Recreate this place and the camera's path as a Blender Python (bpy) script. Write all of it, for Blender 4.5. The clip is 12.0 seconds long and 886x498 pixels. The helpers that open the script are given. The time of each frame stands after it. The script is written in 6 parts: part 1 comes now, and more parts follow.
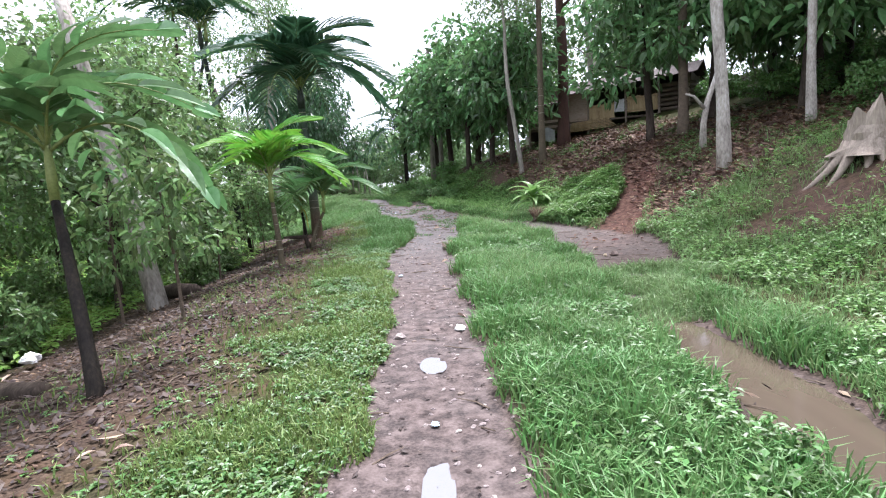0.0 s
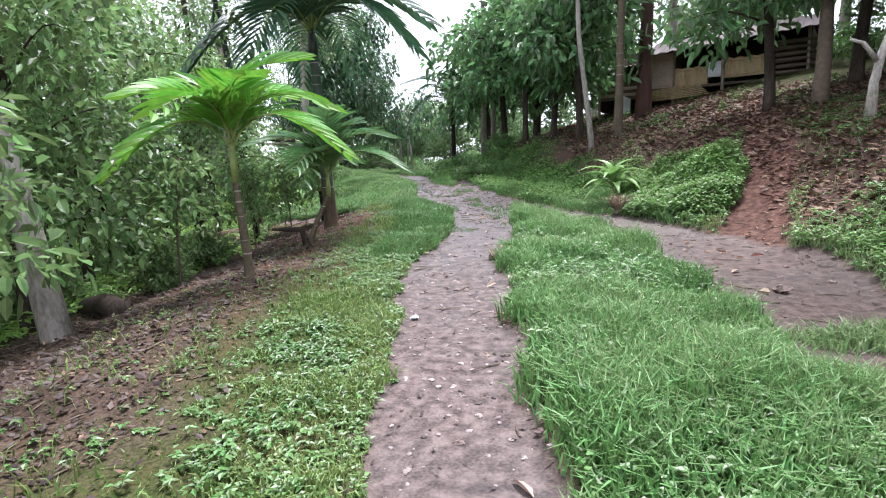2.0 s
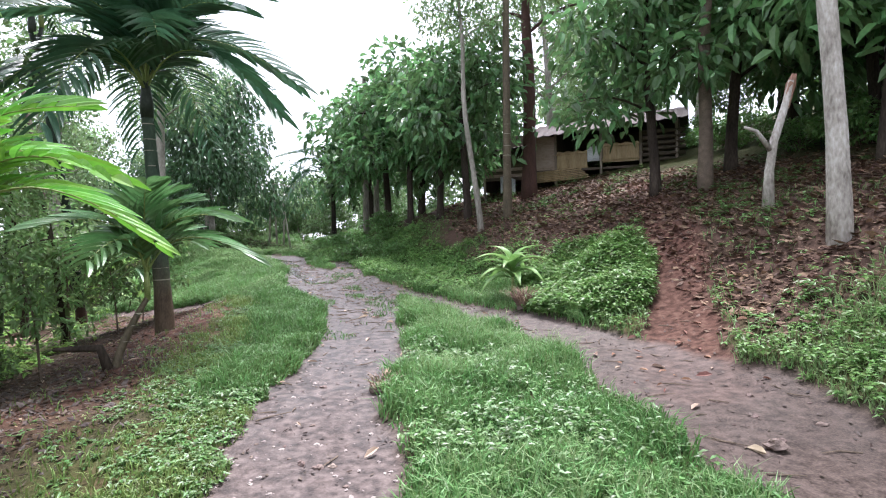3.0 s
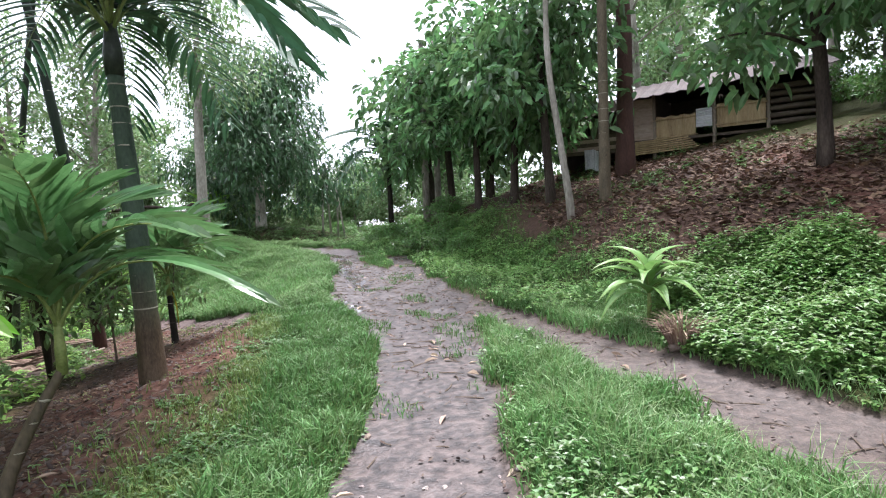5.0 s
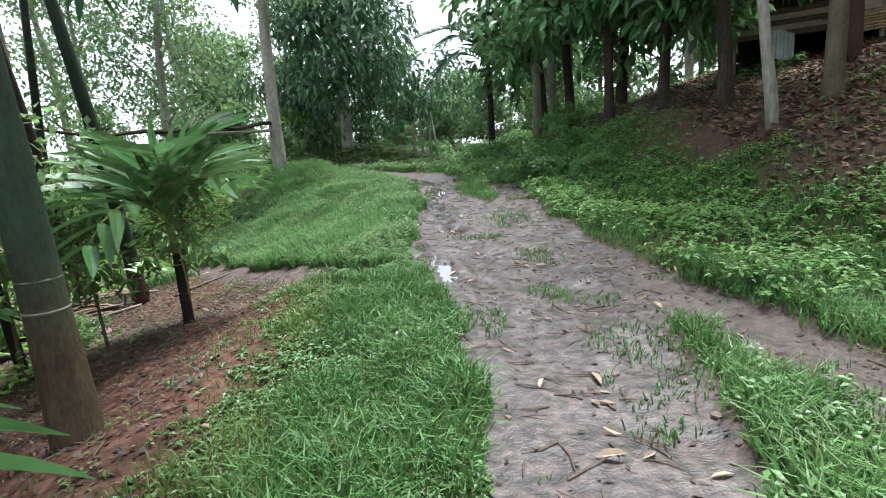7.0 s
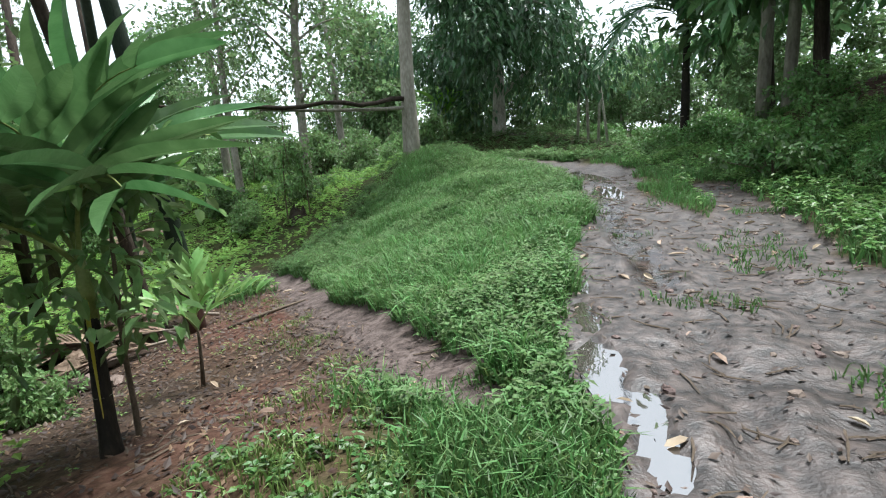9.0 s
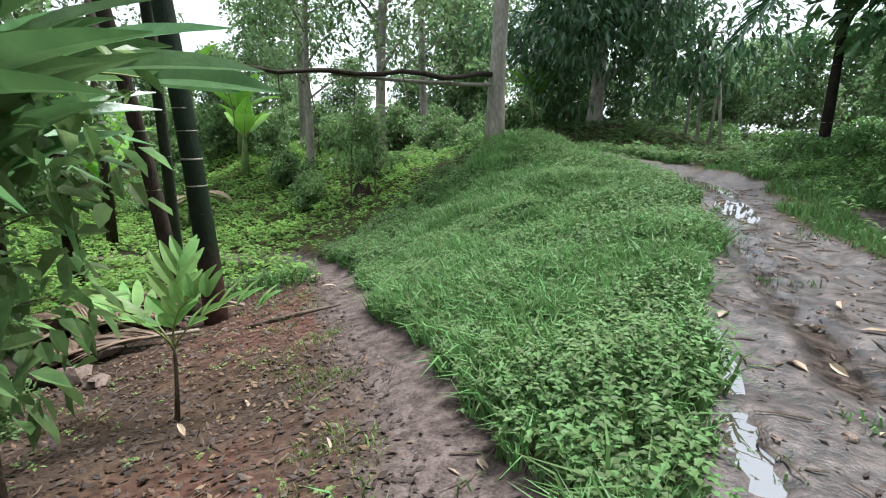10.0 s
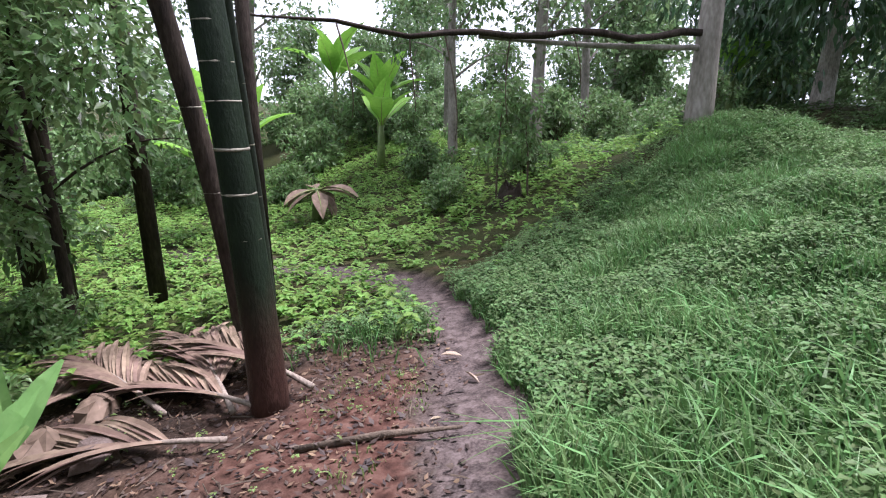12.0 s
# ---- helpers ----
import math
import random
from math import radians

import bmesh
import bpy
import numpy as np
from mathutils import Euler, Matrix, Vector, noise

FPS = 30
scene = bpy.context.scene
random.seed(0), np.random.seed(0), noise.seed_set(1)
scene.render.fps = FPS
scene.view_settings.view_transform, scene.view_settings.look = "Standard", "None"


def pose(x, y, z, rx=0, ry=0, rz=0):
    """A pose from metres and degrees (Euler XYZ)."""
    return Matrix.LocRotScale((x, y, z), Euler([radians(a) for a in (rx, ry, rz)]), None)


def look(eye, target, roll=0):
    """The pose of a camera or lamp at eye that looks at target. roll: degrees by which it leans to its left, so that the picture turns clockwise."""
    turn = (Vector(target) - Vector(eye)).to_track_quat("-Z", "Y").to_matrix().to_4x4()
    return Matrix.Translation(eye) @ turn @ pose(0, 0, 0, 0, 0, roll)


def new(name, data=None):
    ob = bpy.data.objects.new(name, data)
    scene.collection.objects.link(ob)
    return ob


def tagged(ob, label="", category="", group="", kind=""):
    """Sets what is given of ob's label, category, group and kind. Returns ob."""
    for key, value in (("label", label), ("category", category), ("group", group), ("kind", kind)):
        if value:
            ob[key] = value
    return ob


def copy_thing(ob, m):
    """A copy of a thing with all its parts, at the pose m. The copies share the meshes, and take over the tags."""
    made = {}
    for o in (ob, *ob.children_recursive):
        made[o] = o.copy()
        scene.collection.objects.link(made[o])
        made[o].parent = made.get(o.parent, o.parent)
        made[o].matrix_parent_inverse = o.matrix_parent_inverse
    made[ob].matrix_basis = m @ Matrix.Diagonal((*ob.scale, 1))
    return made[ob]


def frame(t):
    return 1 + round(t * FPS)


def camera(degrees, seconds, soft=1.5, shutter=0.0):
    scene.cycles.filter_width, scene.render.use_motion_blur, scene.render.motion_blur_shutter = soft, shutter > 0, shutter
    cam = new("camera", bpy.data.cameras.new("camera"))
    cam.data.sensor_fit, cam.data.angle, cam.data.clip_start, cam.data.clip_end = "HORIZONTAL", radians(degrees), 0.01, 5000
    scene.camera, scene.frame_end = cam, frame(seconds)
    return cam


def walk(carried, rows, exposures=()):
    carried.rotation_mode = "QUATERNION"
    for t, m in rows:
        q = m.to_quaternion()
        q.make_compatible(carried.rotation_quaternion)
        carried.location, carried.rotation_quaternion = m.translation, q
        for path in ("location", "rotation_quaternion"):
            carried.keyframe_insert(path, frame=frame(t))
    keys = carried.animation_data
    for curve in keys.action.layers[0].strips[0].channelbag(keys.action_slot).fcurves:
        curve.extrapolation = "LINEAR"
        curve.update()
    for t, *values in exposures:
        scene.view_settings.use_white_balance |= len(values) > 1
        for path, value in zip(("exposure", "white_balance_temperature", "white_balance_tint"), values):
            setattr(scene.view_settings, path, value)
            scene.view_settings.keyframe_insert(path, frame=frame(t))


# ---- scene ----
cam = camera(77.74, 12.0, soft=1.15)
PATH = [
    (0, 0.000, -0.000, 1.450, 82.50, 3.51, -0.00),
    (0.5, 0.099, 0.873, 1.429, 80.31, 3.54, 0.94),
    (1, 0.082, 1.769, 1.444, 80.23, 2.90, 4.22),
    (1.5, 0.090, 2.643, 1.461, 79.92, 3.24, 5.11),
    (2, 0.013, 3.461, 1.434, 80.18, 2.14, 5.31),
    (2.5, 0.009, 4.421, 1.496, 80.43, 1.48, -2.79),
    (2.7, 0.039, 4.831, 1.535, 85.03, 1.59, -4.66),
    (4.3, 0.019, 7.391, 1.884, 90.32, 1.13, -12.86),
    (4.5, -0.014, 7.687, 1.866, 86.51, 2.86, -11.74),
    (5, -0.114, 8.538, 1.798, 85.72, 2.92, -0.66),
    (5.5, -0.301, 9.411, 1.739, 83.96, 2.85, 8.23),
    (6, -0.350, 10.308, 1.702, 80.62, 3.64, 7.63),
    (6.5, -0.485, 11.155, 1.713, 78.49, 4.37, 8.85),
    (7, -0.574, 12.086, 1.698, 77.96, 4.20, 9.27),
    (7.5, -0.729, 13.027, 1.717, 77.94, 3.26, 15.26),
    (7.7, -0.788, 13.395, 1.730, 77.84, 3.46, 17.35),
    (9.3, -1.631, 16.158, 1.457, 77.46, 2.53, 27.78),
    (9.5, -1.765, 16.443, 1.454, 77.07, 1.19, 29.56),
    (10, -2.124, 17.048, 1.449, 76.25, -0.89, 34.41),
    (10.5, -2.470, 17.671, 1.420, 75.74, -0.13, 39.46),
    (11, -3.010, 18.201, 1.357, 75.57, -0.47, 43.58),
    (11.5, -3.517, 18.728, 1.295, 76.68, -0.20, 47.46),
    (12, -4.128, 19.166, 1.238, 75.09, -0.28, 49.52),
]
walk(cam, [(t, pose(*p)) for t, *p in PATH], [(0, 1.61, 5950, 21), (5.5, 1.68, 6050, 20), (7.5, 1.34, 5980, 8), (9.5, 1.23, 6050, 8), (12, 1.28, 5860, 28)])

# ---- world and light: bright overcast ----
world = bpy.data.worlds.new("overcast_sky")
scene.world = world
world.use_nodes = True
wt = world.node_tree
for n in list(wt.nodes):
    wt.nodes.remove(n)
w_out, w_bg = wt.nodes.new("ShaderNodeOutputWorld"), wt.nodes.new("ShaderNodeBackground")
w_sky, w_mix = wt.nodes.new("ShaderNodeTexSky"), wt.nodes.new("ShaderNodeMix")
w_sky.sky_type, w_sky.sun_disc = "NISHITA", False
w_sky.sun_elevation, w_sky.sun_rotation = radians(68), radians(22)
w_mix.data_type = "RGBA"
w_mix.inputs["Factor"].default_value = 0.86
w_mix.inputs["B"].default_value = (11.0, 11.6, 12.0, 1)
wt.links.new(w_sky.outputs["Color"], w_mix.inputs["A"])
wt.links.new(w_mix.outputs["Result"], w_bg.inputs["Color"])
w_bg.inputs["Strength"].default_value = 0.073
wt.links.new(w_bg.outputs["Background"], w_out.inputs["Surface"])
sun_data = bpy.data.lights.new("sun", "SUN")
sun_data.energy, sun_data.angle, sun_data.color = 3.9, radians(18), (1.0, 0.97, 0.92)
sun = new("sun", sun_data)
sun.matrix_world = look((0, 0, 30), (-2.5, -6.0, 14))


# ---- materials ----
def material(name, colours, scale=6.0, rough=0.8, bump=0.3, bump_scale=60.0, island=0.0, translucent=0.0, spec=0.3, stretch=(1, 1, 1), rough2=None, coords="Object", above=None):
    """A noise-mixed surface. colours: dark to light. island: how far each loose piece varies in brightness."""
    m = bpy.data.materials.new(name)
    m.use_nodes = True
    t = m.node_tree
    out = t.nodes["Material Output"]
    bsdf = t.nodes["Principled BSDF"]
    co, mp = t.nodes.new("ShaderNodeTexCoord"), t.nodes.new("ShaderNodeMapping")
    mp.inputs["Scale"].default_value = stretch
    t.links.new(co.outputs[coords], mp.inputs["Vector"])
    n1, n2, n3 = (t.nodes.new("ShaderNodeTexNoise") for _ in range(3))
    n1.inputs["Scale"].default_value, n1.inputs["Detail"].default_value = scale, 6
    n2.inputs["Scale"].default_value, n2.inputs["Detail"].default_value = scale * 7.3, 4
    n3.inputs["Scale"].default_value, n3.inputs["Detail"].default_value = bump_scale, 5
    for n in (n1, n2, n3):
        t.links.new(mp.outputs["Vector"], n.inputs["Vector"])
    mixn = t.nodes.new("ShaderNodeMath")
    mixn.operation = "MULTIPLY_ADD"
    mixn.inputs[1].default_value = 0.45
    t.links.new(n2.outputs["Fac"], mixn.inputs[0])
    half = t.nodes.new("ShaderNodeMath")
    half.operation = "MULTIPLY"
    half.inputs[1].default_value = 0.55
    t.links.new(n1.outputs["Fac"], half.inputs[0])
    t.links.new(half.outputs[0], mixn.inputs[2])
    cr = t.nodes.new("ShaderNodeValToRGB")
    e = cr.color_ramp.elements
    while len(e) < len(colours):
        e.new(0.5)
    for k, c in enumerate(colours):
        e[k].position = 0.3 + 0.4 * k / max(1, len(colours) - 1)
        e[k].color = (*c, 1)
    t.links.new(mixn.outputs[0], cr.inputs["Fac"])
    colour = cr.outputs["Color"]
    if above:
        # a second colour that takes over with height
        sep, add2, lift = t.nodes.new("ShaderNodeSeparateXYZ"), t.nodes.new("ShaderNodeMath"), t.nodes.new("ShaderNodeMapRange")
        t.links.new(co.outputs["Object"], sep.inputs[0])
        add2.operation = "MULTIPLY_ADD"
        add2.inputs[1].default_value = 0.8
        t.links.new(n1.outputs["Fac"], add2.inputs[0])
        t.links.new(sep.outputs["Z"], add2.inputs[2])
        lift.inputs["From Min"].default_value, lift.inputs["From Max"].default_value = above[1] + 0.4, above[2] + 0.4
        t.links.new(add2.outputs[0], lift.inputs["Value"])
        up = t.nodes.new("ShaderNodeMix")
        up.data_type = "RGBA"
        cr2 = t.nodes.new("ShaderNodeValToRGB")
        cr2.color_ramp.elements[0].position, cr2.color_ramp.elements[1].position = 0.3, 0.7
        cr2.color_ramp.elements[0].color, cr2.color_ramp.elements[1].color = (*above[0][0], 1), (*above[0][1], 1)
        t.links.new(mixn.outputs[0], cr2.inputs["Fac"])
        t.links.new(lift.outputs["Result"], up.inputs["Factor"])
        t.links.new(colour, up.inputs["A"])
        t.links.new(cr2.outputs["Color"], up.inputs["B"])
        colour = up.outputs["Result"]
    if island:
        geo = t.nodes.new("ShaderNodeNewGeometry")
        info = t.nodes.new("ShaderNodeObjectInfo")
        add = t.nodes.new("ShaderNodeMath")
        add.operation = "MULTIPLY_ADD"
        add.inputs[1].default_value = 0.35
        t.links.new(info.outputs["Random"], add.inputs[0])
        t.links.new(geo.outputs["Random Per Island"], add.inputs[2])
        rng = t.nodes.new("ShaderNodeMapRange")
        rng.inputs["From Max"].default_value = 1.35
        rng.inputs["To Min"].default_value, rng.inputs["To Max"].default_value = 1 - island, 1 + island
        t.links.new(add.outputs[0], rng.inputs["Value"])
        hue = t.nodes.new("ShaderNodeMapRange")
        hue.inputs["To Min"].default_value, hue.inputs["To Max"].default_value = 0.475, 0.515
        t.links.new(geo.outputs["Random Per Island"], hue.inputs["Value"])
        hsv = t.nodes.new("ShaderNodeHueSaturation")
        t.links.new(hue.outputs["Result"], hsv.inputs["Hue"])
        t.links.new(rng.outputs["Result"], hsv.inputs["Value"])
        t.links.new(colour, hsv.inputs["Color"])
        colour = hsv.outputs["Color"]
    t.links.new(colour, bsdf.inputs["Base Color"])
    if rough2 is None:
        bsdf.inputs["Roughness"].default_value = rough
    else:
        rr = t.nodes.new("ShaderNodeMapRange")
        rr.inputs["From Min"].default_value, rr.inputs["From Max"].default_value = 0.35, 0.65
        rr.inputs["To Min"].default_value, rr.inputs["To Max"].default_value = rough, rough2
        t.links.new(n1.outputs["Fac"], rr.inputs["Value"])
        t.links.new(rr.outputs["Result"], bsdf.inputs["Roughness"])
    bsdf.inputs["Specular IOR Level"].default_value = spec
    if bump:
        b = t.nodes.new("ShaderNodeBump")
        b.inputs["Strength"].default_value, b.inputs["Distance"].default_value = bump, 0.02
        t.links.new(n3.outputs["Fac"], b.inputs["Height"])
        t.links.new(b.outputs["Normal"], bsdf.inputs["Normal"])
    if translucent:
        tr, mx = t.nodes.new("ShaderNodeBsdfTranslucent"), t.nodes.new("ShaderNodeMixShader")
        mx.inputs["Fac"].default_value = translucent
        t.links.new(colour, tr.inputs["Color"])
        t.links.new(bsdf.outputs["BSDF"], mx.inputs[1])
        t.links.new(tr.outputs["BSDF"], mx.inputs[2])
        t.links.new(mx.outputs["Shader"], out.inputs["Surface"])
    return m


def leaf_mat(name, dark, light, gloss=0.45, island=0.35, translucent=0.3, spec=0.4):
    return material(name, [dark, light], scale=1.7, rough=gloss, bump=0.15, bump_scale=40, island=island, translucent=translucent, spec=spec)


M_GRASS = leaf_mat("grass_blades", (0.048, 0.128, 0.0288), (0.144, 0.268, 0.092), 0.48, 0.5, 0.35, 0.28)
M_GRASS_SHORT = leaf_mat("short_grass", (0.0738, 0.135, 0.0287), (0.189, 0.254, 0.082), 0.5, 0.45, 0.3, 0.3)
M_WEED = leaf_mat("weed_leaves", (0.0492, 0.135, 0.0287), (0.148, 0.271, 0.082), 0.4, 0.5, 0.38, 0.45)
M_CREEPER = leaf_mat("creeper_leaves", (0.05, 0.118, 0.034), (0.155, 0.25, 0.088), 0.55, 0.55, 0.35, 0.22)
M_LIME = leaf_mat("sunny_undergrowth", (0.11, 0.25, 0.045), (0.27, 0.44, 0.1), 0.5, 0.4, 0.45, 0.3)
M_CACAO = leaf_mat("broad_dark_leaves", (0.045, 0.125, 0.042), (0.165, 0.3, 0.115), 0.34, 0.6, 0.4, 0.5)
M_CANOPY = leaf_mat("canopy_leaves", (0.06, 0.125, 0.045), (0.19, 0.28, 0.115), 0.4, 0.55, 0.45, 0.5)
M_SHRUB = leaf_mat("shrub_leaves", (0.06, 0.135, 0.042), (0.215, 0.325, 0.125), 0.38, 0.6, 0.48, 0.4)
M_DARKLEAF = leaf_mat("dark_canopy", (0.026, 0.07, 0.03), (0.095, 0.18, 0.08), 0.32, 0.55, 0.3, 0.5)
M_FAR = leaf_mat("far_leaves", (0.075, 0.15, 0.06), (0.21, 0.31, 0.13), 0.5, 0.5, 0.5, 0.3)
M_PALM = leaf_mat("palm_leaflets", (0.04, 0.11, 0.032), (0.13, 0.25, 0.095), 0.3, 0.4, 0.3, 0.5)
M_PALM_DARK = leaf_mat("old_palm_leaflets", (0.018, 0.055, 0.028), (0.05, 0.12, 0.06), 0.34, 0.4, 0.2, 0.5)
M_PALM_YOUNG = leaf_mat("young_palm_leaflets", (0.06, 0.2, 0.018), (0.16, 0.37, 0.045), 0.34, 0.25, 0.35, 0.5)
M_SEEDLING = leaf_mat("seedling_leaves", (0.1, 0.22, 0.05), (0.24, 0.4, 0.13), 0.38, 0.2, 0.35, 0.45)
M_BANANA = leaf_mat("banana_leaves", (0.12, 0.33, 0.03), (0.28, 0.52, 0.08), 0.4, 0.2, 0.45, 0.4)
M_YELLOW = leaf_mat("yellowing_leaf", (0.3, 0.26, 0.02), (0.5, 0.42, 0.05), 0.5, 0.2, 0.3)
M_DRY = leaf_mat("dry_leaves", (0.045, 0.028, 0.02), (0.22, 0.14, 0.09), 0.65, 0.7, 0.1, 0.2)
M_DRY_FROND = leaf_mat("dry_frond", (0.08, 0.055, 0.038), (0.31, 0.225, 0.16), 0.7, 0.4, 0.1, 0.2)
M_PALE_LEAF = leaf_mat("pale_fallen_leaves", (0.24, 0.175, 0.12), (0.44, 0.35, 0.26), 0.6, 0.3, 0.1, 0.3)
M_RED_LEAF = leaf_mat("red_fallen_leaves", (0.135, 0.0675, 0.045), (0.324, 0.189, 0.126), 0.6, 0.3, 0.1, 0.3)
M_BARK_GREY = material("grey_bark", [(0.1, 0.088, 0.07), (0.22, 0.2, 0.165), (0.36, 0.33, 0.29)], 3, 0.85, 0.6, 35, stretch=(1, 1, 0.35))
M_BARK_PALE = material("pale_lichen_bark", [(0.12, 0.1, 0.085), (0.32, 0.29, 0.25), (0.52, 0.49, 0.45)], 4, 0.85, 0.6, 30, stretch=(1, 1, 0.4))
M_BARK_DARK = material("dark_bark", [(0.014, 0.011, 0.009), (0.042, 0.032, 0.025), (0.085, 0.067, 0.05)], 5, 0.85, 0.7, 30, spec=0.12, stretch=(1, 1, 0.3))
M_BARK_RED = material("reddish_bark", [(0.035, 0.018, 0.014), (0.09, 0.045, 0.035)], 5, 0.85, 0.7, 30, stretch=(1, 1, 0.25))
M_ARECA_LOW = material("areca_trunk", [(0.035, 0.028, 0.018), (0.085, 0.066, 0.04), (0.14, 0.115, 0.075)], 6, 0.7, 0.4, 50, stretch=(1, 1, 0.4))
M_ARECA_GREEN = material("green_areca_trunk", [(0.01, 0.014, 0.01), (0.024, 0.031, 0.022), (0.055, 0.062, 0.046)], 4, 0.5, 0.3, 50, stretch=(1, 1, 0.5))
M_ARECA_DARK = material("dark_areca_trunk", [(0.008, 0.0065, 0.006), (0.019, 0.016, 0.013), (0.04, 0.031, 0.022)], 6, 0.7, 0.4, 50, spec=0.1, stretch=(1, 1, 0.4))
M_ARECA_TWO = material("brown_to_green_trunk", [(0.03, 0.02, 0.012), (0.075, 0.052, 0.032), (0.13, 0.095, 0.062)], 6, 0.65, 0.4, 50, stretch=(1, 1, 0.4), above=([(0.016, 0.03, 0.019), (0.06, 0.09, 0.056)], 0.6, 1.4), spec=0.25)
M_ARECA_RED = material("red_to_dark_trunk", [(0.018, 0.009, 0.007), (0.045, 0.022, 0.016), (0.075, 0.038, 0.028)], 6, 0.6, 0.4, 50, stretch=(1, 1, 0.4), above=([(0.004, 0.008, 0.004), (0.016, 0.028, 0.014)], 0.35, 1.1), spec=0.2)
M_RING = material("trunk_scars", [(0.17, 0.155, 0.115), (0.33, 0.31, 0.24)], 9, 0.8, 0.3, 60)
M_STEM = material("green_stems", [(0.06, 0.1, 0.03), (0.15, 0.2, 0.06)], 8, 0.6, 0.2, 60)
M_STALK = material("palm_stalks", [(0.1, 0.14, 0.035), (0.26, 0.29, 0.1)], 8, 0.5, 0.2, 60)
M_TWIG = material("brown_twigs", [(0.05, 0.038, 0.028), (0.16, 0.12, 0.085)], 8, 0.85, 0.5, 60)
M_PALE_WOOD = material("weathered_wood", [(0.14, 0.11, 0.085), (0.36, 0.3, 0.24)], 6, 0.85, 0.6, 40, stretch=(1, 1, 0.25))
M_BAMBOO = material("split_bamboo", [(0.2, 0.14, 0.075), (0.38, 0.28, 0.15), (0.48, 0.38, 0.23)], 5, 0.6, 0.3, 40, island=0.25, stretch=(1, 1, 0.2))
# faded boards; tones lowered to stand in for the shade over the hut
M_PLANK = material("faded_wall_boards", [(0.2, 0.15, 0.12), (0.36, 0.28, 0.23), (0.45, 0.37, 0.31)], 2.5, 0.75, 0.4, 30, island=0.1, stretch=(0.4, 0.4, 1))
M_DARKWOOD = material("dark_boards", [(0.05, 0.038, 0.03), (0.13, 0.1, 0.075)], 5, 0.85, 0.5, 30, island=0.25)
M_TIN = material("grey_tin", [(0.3, 0.31, 0.32), (0.5, 0.51, 0.53), (0.62, 0.63, 0.65)], 3, 0.4, 0.2, 20, rough2=0.65)
M_ROOF = material("rusty_roof", [(0.0165, 0.0099, 0.00825), (0.0385, 0.0231, 0.0193), (0.066, 0.044, 0.0374)], 2.2, 0.7, 0.3, 25)
M_PLASTIC = material("white_plastic", [(0.7, 0.7, 0.68), (0.85, 0.85, 0.83)], 9, 0.35, 0.4, 50)
M_BLUE_PLASTIC = material("faded_blue_plastic", [(0.25, 0.4, 0.5), (0.45, 0.55, 0.62)], 9, 0.4, 0.3, 50)
M_STONE = material("muddy_stones", [(0.16, 0.13, 0.12), (0.34, 0.29, 0.26)], 8, 0.75, 0.5, 40, island=0.3)
M_SCRAP = leaf_mat("rotting_scraps", (0.02, 0.014, 0.011), (0.09, 0.062, 0.048), 0.6, 0.6, 0.05, 0.3)
M_PALE_GRASS = leaf_mat("pale_grass", (0.0984, 0.18, 0.0574), (0.221, 0.328, 0.139), 0.5, 0.35, 0.4, 0.35)
M_HEAP = leaf_mat("heap_leaves", (0.0748, 0.185, 0.0352), (0.194, 0.343, 0.0968), 0.42, 0.4, 0.42, 0.4)
M_CLOD = material("mud_clods", [(0.1, 0.072, 0.058), (0.2, 0.15, 0.125)], 8, 0.7, 0.6, 60, island=0.3)


def water_mat(name, tint, rough, ior=1.33):
    m = bpy.data.materials.new(name)
    m.use_nodes = True
    t = m.node_tree
    b = t.nodes["Principled BSDF"]
    n = t.nodes.new("ShaderNodeTexNoise")
    n.inputs["Scale"].default_value = 5
    r = t.nodes.new("ShaderNodeValToRGB")
    r.color_ramp.elements[0].color, r.color_ramp.elements[1].color = (*[c * 0.8 for c in tint], 1), (*[c * 1.15 for c in tint], 1)
    bp = t.nodes.new("ShaderNodeBump")
    bp.inputs["Strength"].default_value, bp.inputs["Distance"].default_value = 0.04, 0.01
    t.links.new(n.outputs["Fac"], r.inputs["Fac"])
    t.links.new(n.outputs["Fac"], bp.inputs["Height"])
    t.links.new(bp.outputs["Normal"], b.inputs["Normal"])
    t.links.new(r.outputs["Color"], b.inputs["Base Color"])
    b.inputs["Roughness"].default_value, b.inputs["IOR"].default_value, b.inputs["Specular IOR Level"].default_value = rough, ior, 1.0
    return m


M_WATER = water_mat("puddle_water", (0.06, 0.05, 0.044), 0.02, 2.4)
M_MUDWATER = water_mat("muddy_water", (0.08, 0.062, 0.045), 0.07)


